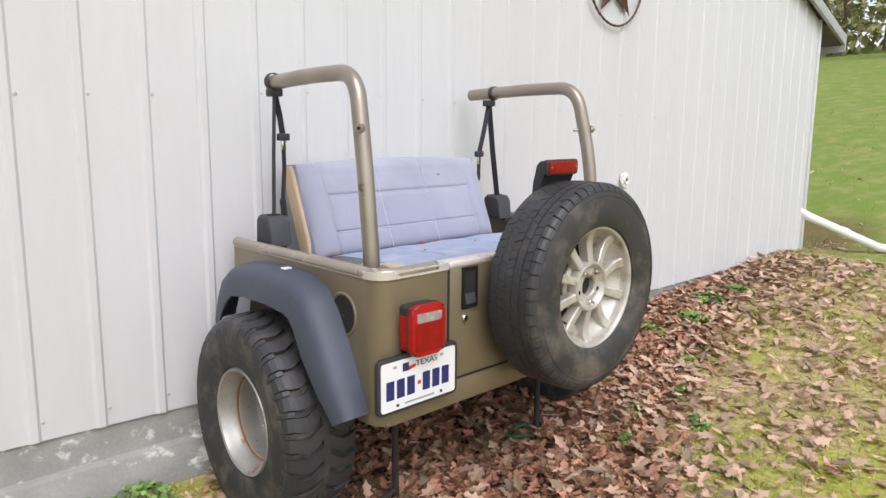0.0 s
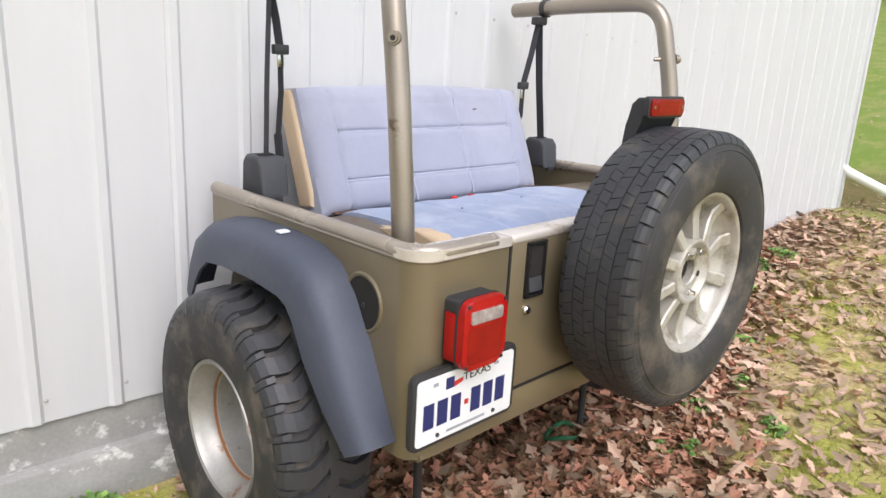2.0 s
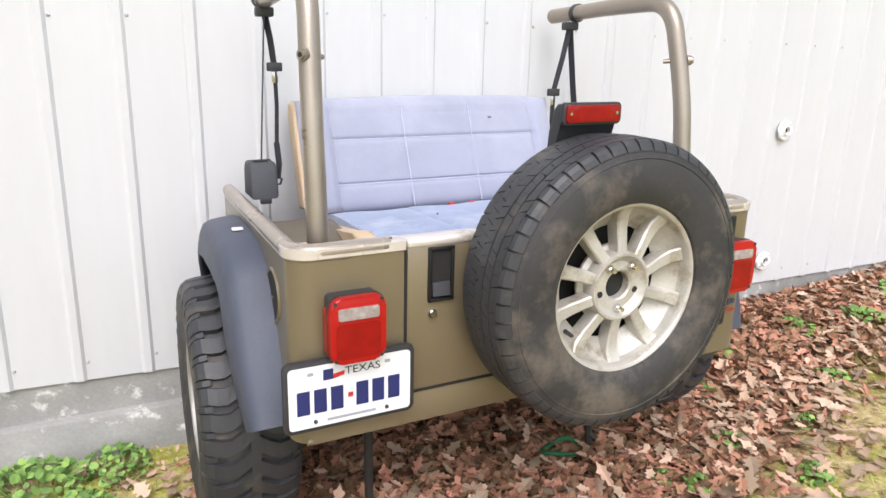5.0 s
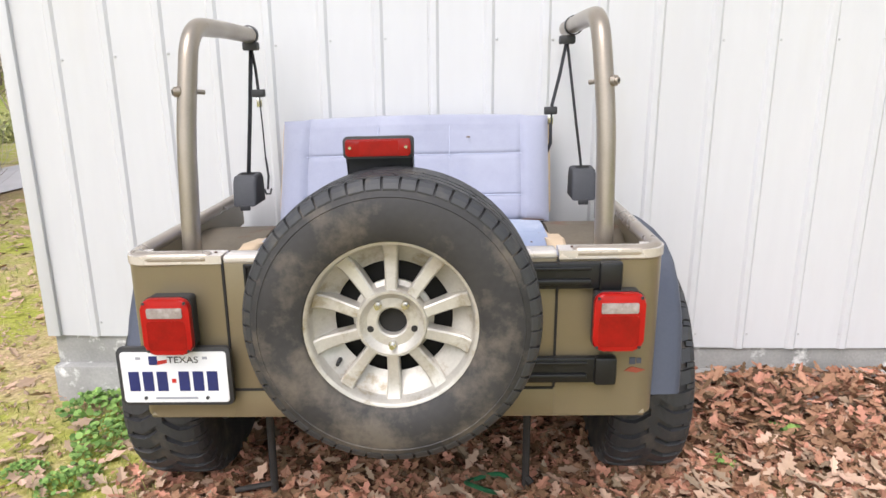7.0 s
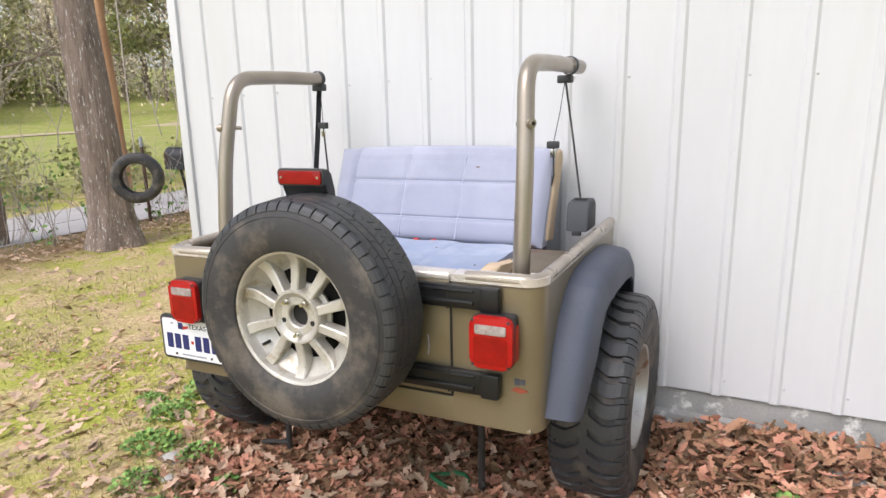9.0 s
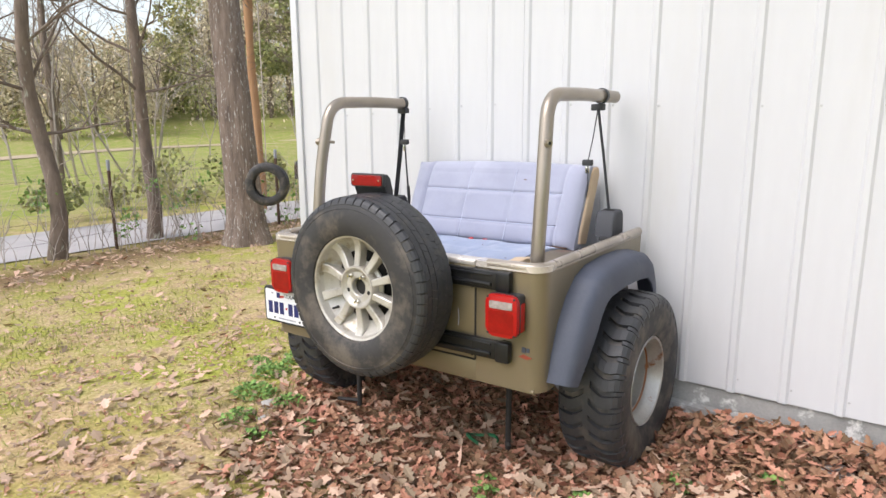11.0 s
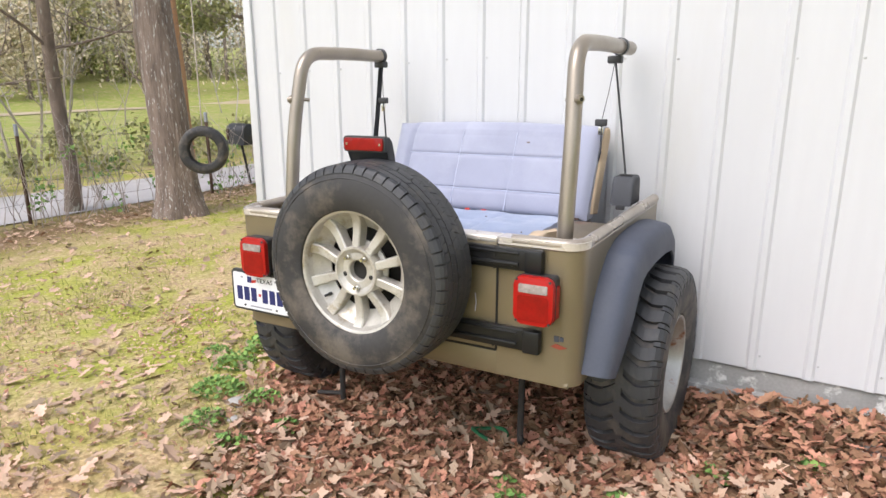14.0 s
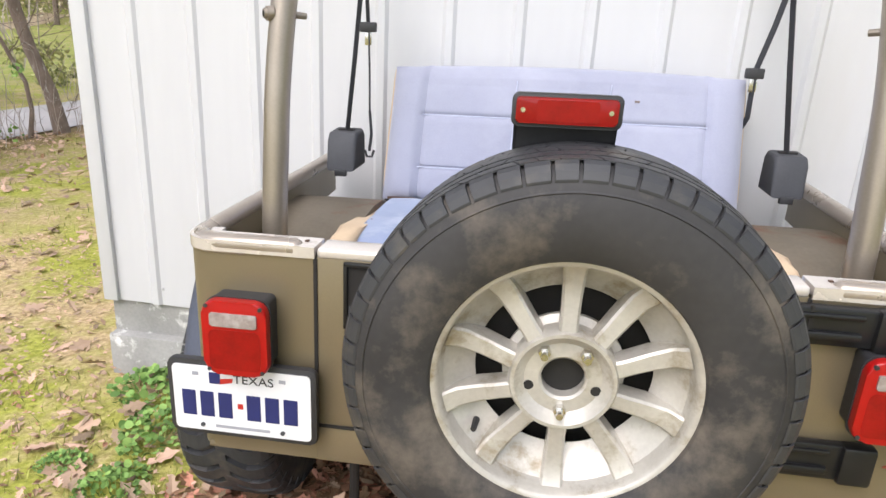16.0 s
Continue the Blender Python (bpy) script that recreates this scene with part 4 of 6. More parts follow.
# ---- lamps and plate ----
def rounded_rect(x0, x1, z0, z1, r, n=5):
    pts = []
    for cx, cz, a0 in ((x1 - r, z1 - r, 0), (x0 + r, z1 - r, 90), (x0 + r, z0 + r, 180), (x1 - r, z0 + r, 270)):
        for k in range(n + 1):
            a = radians(a0 + 90 * k / n)
            pts.append((cx + r * math.cos(a), cz + r * math.sin(a)))
    return pts


def make_tail_lamp(cx):
    x0, x1, z0, z1 = cx - 0.066, cx + 0.066, 0.556, 0.714
    fy = -1.104
    bm = fresh()
    prism(bm, rounded_rect(x0 + 0.006, x1 - 0.006, z0 + 0.008, z1 - 0.004, 0.012), "y", TY - 0.001, fy + 0.028)
    lamp = part("tail_lamp", bm, "black", bench, "square red tail lamp on a black housing")
    part("gasket", prism(fresh(), rounded_rect(x0 - 0.002, x1 + 0.002, z0 - 0.002, z1 + 0.002, 0.028), "y", fy + 0.024, fy + 0.030), "black", lamp)
    out = -1 if cx < 0 else 1
    sx0, sx1 = sorted((cx + out * 0.056, cx + out * 0.067))
    part("side_lens", box(fresh(), sx0, sx1, fy + 0.022, TY - 0.010, z0 + 0.018, z1 - 0.034, 0.002), "red_rim", lamp)
    part("lens", prism(fresh(), rounded_rect(x0, x1, z0, z1, 0.027), "y", fy + 0.004, fy + 0.026, 0.005, 3), "red_rim", lamp)
    part("lens_face", prism(fresh(), rounded_rect(x0 + 0.013, x1 - 0.013, z0 + 0.012, z1 - 0.060, 0.014), "y", fy + 0.0032, fy + 0.012), "red", lamp)
    part("reverse_lens", prism(fresh(), rounded_rect(x0 + 0.018, x1 - 0.018, z1 - 0.052, z1 - 0.024, 0.004), "y", fy, fy + 0.012, 0.002), "clear", lamp)
    for a in (x0 + 0.011, x1 - 0.011):
        for b in (z0 + 0.011, z1 - 0.011):
            part("lens_screw", rod(fresh(), (a, fy + 0.006, b), (a, fy + 0.0015, b), 0.0042, seg=8), "black", lamp)
    return lamp


make_tail_lamp(-0.566)
make_tail_lamp(0.634)


def text_mesh(body, size):
    cu = bpy.data.curves.new("t", "FONT")
    cu.body, cu.size, cu.align_x, cu.align_y, cu.extrude = body, size, "CENTER", "CENTER", 0.0006
    ob = bpy.data.objects.new("t", cu)
    scene.collection.objects.link(ob)
    me = bpy.data.meshes.new_from_object(ob.evaluated_get(bpy.context.evaluated_depsgraph_get()))
    bpy.data.objects.remove(ob)
    bm = fresh()
    bm.from_mesh(me)
    return bm


def make_plate():
    x0, x1, z0, z1 = -0.735, -0.414, 0.388, 0.562
    y = -1.062
    bm = fresh()
    prism(bm, rounded_rect(x0, x1, z0, z1, 0.014), "y", y - 0.002, y + 0.014, 0.004)
    pl = part("number_plate", bm, "black", bench, "white number plate in a black frame, its number blanked to bars")
    part("plate_bracket", box(fresh(), -0.64, -0.46, y + 0.012, TY + 0.002, 0.40, 0.53, 0.004), "black", pl)
    part("plate_face", prism(fresh(), rounded_rect(x0 + 0.011, x1 - 0.011, z0 + 0.010, z1 - 0.012, 0.010), "y", y - 0.0045, y), "plate", pl)
    yy = y - 0.0048
    mid = (x0 + x1) / 2
    bm = text_mesh("TEXAS", 0.030)
    bmesh.ops.rotate(bm, verts=bm.verts, cent=(0, 0, 0), matrix=Matrix.Rotation(math.pi / 2, 3, "X"))
    bmesh.ops.scale(bm, vec=(1.0, 1, 0.9), verts=bm.verts)
    bmesh.ops.translate(bm, vec=(mid + 0.028, yy, z1 - 0.036), verts=bm.verts)
    part("lettering", bm, "ink", pl, smooth=False)
    cx = x0 + 0.030
    for k, wd in enumerate((0.030, 0.030, 0.030, 0.0, 0.030, 0.030, 0.030)):
        if wd:
            part("bar", box(fresh(), cx, cx + wd, yy - 0.0006, yy + 0.0006, z0 + 0.045, z0 + 0.104), "navy", pl)
        else:
            part("bar", box(fresh(), cx + 0.002, cx + 0.014, yy - 0.0006, yy + 0.0006, z0 + 0.070, z0 + 0.082), "red_plastic", pl)
        cx += 0.040 if wd else 0.022
    part("flag_blue", box(fresh(), mid - 0.068, mid - 0.044, yy - 0.0006, yy + 0.0006, z1 - 0.050, z1 - 0.024), "navy", pl)
    part("flag_red", prism(fresh(), [(mid - 0.044, z1 - 0.050), (mid - 0.018, z1 - 0.044), (mid - 0.016, z1 - 0.034), (mid - 0.044, z1 - 0.038)], "y", yy - 0.0006, yy + 0.0006), "red_plastic", pl)
    part("small_print", box(fresh(), mid - 0.060, mid + 0.060, yy - 0.0004, yy + 0.0006, z0 + 0.020, z0 + 0.0265), "grey_ink", pl)
    for a in (mid - 0.088, mid + 0.088):
        part("plate_bolt", rod(fresh(), (a, yy - 0.003, z0 + 0.024), (a, yy + 0.002, z0 + 0.024), 0.005, seg=8), "grey_plastic", pl)
    for a in (mid - 0.098, mid + 0.09):
        part("plate_mark", box(fresh(), a - 0.007, a + 0.007, yy - 0.0004, yy + 0.0006, z1 - 0.034, z1 - 0.026), "grey_ink", pl)


make_plate()


def make_brake_lamp():
    x0, x1 = -0.063, 0.109
    bm = fresh()
    # arm that rises behind the spare and curls over it
    prism(bm, [(-1.045, 0.80), (-1.058, 0.98), (-1.066, 1.06), (-1.075, 1.112), (-1.092, 1.128), (-1.120, 1.129), (-1.120, 1.086), (-1.105, 1.078), (-1.092, 1.045), (-1.084, 0.95), (-1.080, 0.80)], "x", x0 + 0.004, x1 - 0.004, 0.007, 3)
    b = part("brake_lamp", bm, "black", bench, "red brake lamp on a black arm above the spare wheel")
    part("lamp_frame", prism(fresh(), rounded_rect(x0, x1, 1.079, 1.132, 0.010), "y", -1.128, -1.112, 0.003), "black", b)
    part("lens", prism(fresh(), rounded_rect(x0 + 0.007, x1 - 0.007, 1.085, 1.126, 0.006), "y", -1.133, -1.124, 0.003), "red", b)
    part("lens_panel", prism(fresh(), rounded_rect(x0 + 0.040, x1 - 0.036, 1.089, 1.122, 0.004), "y", -1.1338, -1.13), "red", b)
    for a in (x0 + 0.018, x1 - 0.018):
        part("lens_screw", rod(fresh(), (a, -1.132, 1.106), (a, -1.1355, 1.106), 0.004, seg=8), "chrome", b)


make_brake_lamp()


# ---- roll bars, belts and seat ----
def make_roll_bar(s):
    xb, xm, xt = (0.616, 0.614, 0.600) if s < 0 else (0.604, 0.602, 0.580)
    top = 1.424 if s < 0 else 1.422
    pts = arc([(mirror(s, xb), -0.842, 0.60), (mirror(s, xb), -0.838, 0.80), (mirror(s, xm), -0.800, 1.12), (mirror(s, xt), -0.735, top), (mirror(s, xt), -0.45, top + 0.004), (mirror(s, xt - 0.004), -0.172 if s < 0 else -0.080, top - 0.004)], None, 0.10, 8)
    bm = sweep(fresh(), pts, 0.0278, 20)
    b = part("roll_bar", bm, "bar", bench, "bent bronze roll bar tube, paint worn, sawn off by the wall")
    # bolt boss outside, pin inside
    px, py, pz = mirror(s, xm - 0.003), -0.780, 1.240
    p, n = Vector((px, py, pz)), Vector((s * 0.78, -0.62, 0.0)).normalized()
    bm = rod(fresh(), p + n * 0.018, p + n * 0.031, 0.017, 0.015, 18)
    rod(bm, p + n * 0.030, p + n * 0.037, 0.0115, 0.010, 18)
    part("boss", bm, "bar", b)
    part("boss_hole", rod(fresh(), p + n * 0.030, p + n * 0.0375, 0.0062, seg=12), "dark", b)
    part("pin", rod(fresh(), p - n * 0.018, p - n * 0.055 + Vector((0, 0, -0.004)), 0.008, 0.007, 10), "bar", b)
    part("collar", revolve(fresh(), [(0.030, -0.012), (0.034, -0.010), (0.034, 0.010), (0.030, 0.012)], (mirror(s, xt), -0.188 if s < 0 else -0.235, top - 0.001), "y", 20), "black", b)
    return b


for s in (-1, 1):
    make_roll_bar(s)


def make_belt(s):
    xt, xr, xk, xe = (0.596, 0.632, 0.574, 0.572) if s < 0 else (0.560, 0.632, 0.512, 0.497)
    top = Vector((mirror(s, xt), -0.186 if s < 0 else -0.222, 1.384 if s < 0 else 1.374))
    ret = Vector((mirror(s, xr), -0.222, 0.908))
    w = 0.016
    bm = sweep(fresh(), [top, (top + ret) / 2 + Vector((0, 0.004, 0)), ret], 0.01, flat=(w, 0.0012), up0=(1, 0.1 * s, 0))
    b = part("seat_belt", bm, "belt", bench, "black seat belt hanging from the roll bar")
    bk = Vector((mirror(s, xk), -0.205, 1.214 if s < 0 else 1.125))
    end = Vector((mirror(s, xe), -0.185, 0.850))
    part("webbing", sweep(fresh(), [top, top * 0.5 + bk * 0.5 + Vector((0.003, 0, 0)), bk], 0.01, flat=(0.012, 0.0012), up0=(0.8, 0.6, 0) if s < 0 else (1, 0.3, 0)), "belt", b)
    part("webbing", sweep(fresh(), [bk, bk + Vector((0.004, 0.004, -0.12)), end + Vector((0, 0, 0.10))], 0.01, flat=(0.009, 0.002), up0=(1, 0.4, 0)), "belt", b)
    part("webbing", sweep(fresh(), [end + Vector((0, 0, 0.12)), end + Vector((0.006, 0, 0.05)), end], 0.01, flat=(0.013, 0.004), up0=(1, 0.3, 0)), "belt", b)
    bm = fresh()
    box(bm, bk.x - 0.024, bk.x + 0.024, bk.y - 0.012, bk.y + 0.010, bk.z - 0.014, bk.z + 0.014, 0.004)
    part("buckle", bm, "black", b)
    part("tongue", box(fresh(), bk.x - 0.010, bk.x + 0.010, bk.y - 0.004, bk.y + 0.002, bk.z - 0.050, bk.z - 0.012, 0.001), "chrome", b)
    part("end_clip", sweep(fresh(), [end + Vector((-0.014, 0, 0.0)), end + Vector((-0.008, 0, -0.02)), end + Vector((0.008, 0, -0.02)), end + Vector((0.014, 0, 0.0))], 0.004, 8), "black", b)
    bm = fresh()
    box(bm, top.x - 0.028, top.x + 0.028, top.y - 0.02, top.y + 0.02, top.z - 0.016, top.z + 0.014, 0.006)
    part("anchor_loop", bm, "black", b)
    # retractor cover
    bm = fresh()
    prism(bm, [(-0.285, 0.800), (-0.275, 0.890), (-0.255, 0.913), (-0.185, 0.917), (-0.165, 0.898), (-0.158, 0.800)], "x", mirror(s, 0.590), mirror(s, 0.680), 0.012, 3)
    r = part("retractor", bm, "grey_plastic", bench, "charcoal plastic belt retractor box on the side rail")
    part("slot", box(fresh(), mirror(s, 0.634) - 0.024, mirror(s, 0.634) + 0.024, -0.232, -0.212, 0.906, 0.9185), "dark", r)
    part("tab", box(fresh(), mirror(s, 0.634) - 0.018, mirror(s, 0.634) + 0.018, -0.292, -0.275, 0.785, 0.805, 0.003), "black", r)


for s in (-1, 1):
    make_belt(s)

SX0, SX1 = -0.465, 0.537


def make_seat_back():
    nx, nz = 96, 60
    seams_x = [0.098, 0.365, 0.632, 0.902]
    seams_z = [0.275, 0.665]
    bm = fresh()
    grid = []
    for j in range(nz + 1):
        row = []
        v = j / nz
        for i in range(nx + 1):
            u = i / nx
            x = SX0 + (SX1 - SX0) * u
            z = 0.733 + 0.372 * v
            y = -0.305 + 0.155 * v
            eu, ev = min(u, 1 - u) * (SX1 - SX0), min(v, 1 - v) * 0.38
            puff = 0.045 * (1 - math.exp(-eu / 0.022)) * (1 - math.exp(-ev / 0.022))
            g = 0.0
            inside = 0.098 <= u <= 0.902
            for sx in seams_x:
                strong = 0.012 if sx in (0.098, 0.902) else 0.006
                g += strong * math.exp(-((u - sx) / 0.009) ** 2)
            if inside:
                for sz in seams_z:
                    g += 0.009 * math.exp(-((v - sz) / 0.018) ** 2)
            else:
                puff += 0.010
            pu = puff - g
            row.append(bm.verts.new((x, y - pu, z - 0.12 * pu + (0.012 * math.sin(math.pi * u) if v > 0.9 else 0))))
        grid.append(row)
    for j in range(nz):
        for i in range(nx):
            bm.faces.new((grid[j][i], grid[j][i + 1], grid[j + 1][i + 1], grid[j + 1][i]))
    # rolled-over top, sides and back
    rim0 = [grid[0][i] for i in range(nx + 1)]
    rim1 = [grid[nz][i] for i in range(nx + 1)]
    lo = [bm.verts.new((v.co.x, v.co.y + 0.085, v.co.z)) for v in rim0]
    hi = [bm.verts.new((v.co.x, v.co.y + 0.085, v.co.z - 0.006)) for v in rim1]
    for a, b in ((rim0, lo), (rim1, hi)):
        for i in range(nx):
            bm.faces.new((a[i], a[i + 1], b[i + 1], b[i]))
    for i in range(nx):
        bm.faces.new((lo[i], lo[i + 1], hi[i + 1], hi[i]))
    for i in (0, nx):
        near = [grid[j][i] for j in range(nz + 1)]
        far = [lo[i]] + [bm.verts.new((v.co.x, v.co.y + 0.085, v.co.z)) for v in near[1:-1]] + [hi[i]]
        for j in range(nz):
            bm.faces.new((near[j], near[j + 1], far[j + 1], far[j]))
    seat = part("seat_back", bm, "fabric", bench, "blue-grey velour seat back with stitched panels and tan sides")
    for s, x in ((-1, SX0), (1, SX1)):
        bm = fresh()
        prism(bm, [(-0.268, 0.752), (-0.262, 0.80), (-0.150, 1.070), (-0.130, 1.098), (-0.085, 1.096), (-0.072, 1.06), (-0.195, 0.740)], "x", x - s * 0.034, x + s * 0.012, 0.012, 4)
        part("side_panel", bm, "tan", seat, "tan vinyl side of the seat back")
    # stitched seams
    for sz in seams_z:
        y = -0.305 + 0.155 * sz - 0.0375
        z = 0.733 + 0.372 * sz - 0.005
        xa, xb = SX0 + 0.095 * (SX1 - SX0), SX0 + 0.90 * (SX1 - SX0)
        part("seam_piping", sweep(fresh(), [(xa + (xb - xa) * k / 12, y + 0.0008 * math.sin(k * 1.7), z) for k in range(13)], 0.0026, 6), "piping", seat)
    for sx in seams_x[1:3]:
        x = SX0 + sx * (SX1 - SX0)
        part("seam_piping", sweep(fresh(), [(x + 0.001 * math.sin(k * 2.1), -0.305 + 0.155 * t - 0.0385, 0.733 + 0.372 * t - 0.005) for k, t in ((k, 0.06 + 0.88 * k / 12) for k in range(13))], 0.0018, 6), "piping", seat)
    # hinge bracket under the seat back
    for x in (SX0 + 0.04, SX1 - 0.04):
        part("bracket", box(fresh(), x - 0.04, x + 0.04, -0.30, -0.24, 0.70, 0.735, 0.008), "black", seat)
    for x in (0.02, 0.10):
        part("buckle", box(fresh(), x - 0.012, x + 0.012, -0.392, -0.376, 0.738, 0.759, 0.005), "red_plastic", seat, "red belt buckle button")
    part("fleck", box(fresh(), 0.232, 0.246, -0.2445, -0.2385, 1.036, 1.042, 0.0015), "bark_thin", seat)
    # folded strap at the hinge
    for x, d in ((SX0 + 0.055, 1), (SX1 - 0.055, -1)):
        part("hinge_strap", sweep(fresh(), arc([(x - d * 0.03, -0.335, 0.742), (x + d * 0.05, -0.350, 0.748), (x + d * 0.075, -0.365, 0.715)], None, 0.02), 0.01, flat=(0.014, 0.003), up0=(0, 0.2, 1)), "rust", seat)
    return seat


make_seat_back()


def make_cushion():
    x0, x1 = SX0 + 0.045, SX1 - 0.045
    nx, ny = 60, 30
    bm = fresh()
    top = []
    for j in range(ny + 1):
        row = []
        v = j / ny
        for i in range(nx + 1):
            u = i / nx
            x = x0 + (x1 - x0) * u
            y = -0.88 + 0.62 * v
            ev = min(v, 1 - v) * 0.62
            z = 0.655 + 0.115 * (1 - math.exp(-ev / 0.045)) - 0.012 * v
            z -= 0.006 * sum(math.exp(-((u - k) / 0.010) ** 2) for k in (0.30, 0.70))
            z -= 0.005 * math.exp(-((v - 0.45) / 0.02) ** 2)
            z += 0.003 * math.sin(u * 23) * math.sin(v * 9)
            row.append(bm.verts.new((x, y, z)))
        top.append(row)
    for j in range(ny):
        for i in range(nx):
            bm.faces.new((top[j][i], top[j][i + 1], top[j + 1][i + 1], top[j + 1][i]))
    edge = [top[0][i] for i in range(nx + 1)] + [top[j][nx] for j in range(1, ny + 1)] + [top[ny][i] for i in range(nx - 1, -1, -1)] + [top[j][0] for j in range(ny - 1, 0, -1)]
    low = [bm.verts.new((v.co.x, v.co.y, 0.50)) for v in edge]
    for i in range(len(edge)):
        j = (i + 1) % len(edge)
        bm.faces.new((edge[i], edge[j], low[j], low[i]))
    bm.faces.new(low[::-1])
    cu = part("seat_cushion", bm, "cushion", bench, "sun-faded blue seat cushion with tan ends and fallen specks")
    for s, x in ((-1, x0), (1, x1)):
        bm = fresh()
        prism(bm, [(-0.885, 0.52), (-0.885, 0.69), (-0.865, 0.752), (-0.82, 0.776), (-0.74, 0.772), (-0.66, 0.760), (-0.52, 0.742), (-0.35, 0.728), (-0.34, 0.52)], "x", x - s * 0.012, x + s * 0.044, 0.020, 4)
        part("end_panel", bm, "tan", cu, "tan vinyl end of the cushion")
    for k in range(7):
        x, y = rng.uniform(x0, x1), rng.uniform(-0.80, -0.45)
        part("speck", box(fresh(), x - 0.0028, x + 0.0028, y - 0.0016, y + 0.0016, 0.756, 0.766, 0.0006), "bark_thin", cu)


make_cushion()

for x, y in ((-0.422, -0.743), (0.44, -0.70)):
    leg = part("leg", rod(fresh(), (x, y, 0.43), (x, y - 0.01, -0.16), 0.013, seg=10), "iron", bench, "thin dark iron prop rod")
    part("foot", rod(fresh(), (x, y - 0.01, -0.075), (x - 0.13 if x < 0 else x + 0.02, y - 0.03, -0.09), 0.010, seg=8), "iron", leg)
part("cross_brace", rod(fresh(), (-0.42, -0.735, 0.38), (0.44, -0.70, 0.38), 0.014, seg=10), "iron", bench)

# ---- yard, road and trees ----
def leaf_shape():
    """Outline of a lobed dry leaf, unit length, with a folded rib: points and triangles."""
    out = [(0, 0.0), (0.10, 0.16), (0.30, 0.12), (0.36, 0.30), (0.52, 0.17), (0.66, 0.30), (0.78, 0.13), (1.0, 0.0), (0.78, -0.13), (0.66, -0.30), (0.52, -0.17), (0.36, -0.30), (0.30, -0.12), (0.10, -0.16)]
    pts = np.array([(x, y, 0.22 * abs(y) + 0.12 * x * x) for x, y in out] + [(0.5, 0, 0.03)])
    n = len(out)
    tris = np.array([(i, (i + 1) % n, n) for i in range(n)])
    return pts, tris


def scatter(pts, tris, places, sizes, tilt, lift, seed, aspect=(0.7, 1.1)):
    """Many turned copies of a small shape, joined: vertices and faces."""
    g = np.random.default_rng(seed)
    n = len(places)
    yaw, pitch, roll = g.uniform(0, 2 * np.pi, n), g.normal(0, tilt, n), g.normal(0, tilt, n)
    curl = g.uniform(-1.2, 1.8, n)
    wide = g.uniform(*aspect, n)
    P = np.repeat(pts[None], n, 0).copy()
    P[:, :, 0] -= 0.5
    P[:, :, 1] *= wide[:, None]
    P[:, :, 2] *= curl[:, None]
    P *= sizes[:, None, None]
    cy, sy, cp, sp, cr, sr = np.cos(yaw), np.sin(yaw), np.cos(pitch), np.sin(pitch), np.cos(roll), np.sin(roll)
    x, y, z = P[..., 0], P[..., 1], P[..., 2]
    y, z = y * cr[:, None] - z * sr[:, None], y * sr[:, None] + z * cr[:, None]
    x, z = x * cp[:, None] + z * sp[:, None], -x * sp[:, None] + z * cp[:, None]
    x, y = x * cy[:, None] - y * sy[:, None], x * sy[:, None] + y * cy[:, None]
    V = np.stack([x, y, z], -1) + places[:, None]
    V[..., 2] += lift[:, None]
    F = tris[None] + (np.arange(n) * len(pts))[:, None, None]
    return V.reshape(-1, 3), F.reshape(-1, tris.shape[1])


def on_ground(n, x0, x1, y0, y1, chance, seed):
    g = np.random.default_rng(seed)
    x, y = g.uniform(x0, x1, n), g.uniform(y0, y1, n)
    keep = g.uniform(0, 1, n) < chance(x, y)
    x, y = x[keep], y[keep]
    return np.stack([x, y, ground_z(x, y)], 1), g


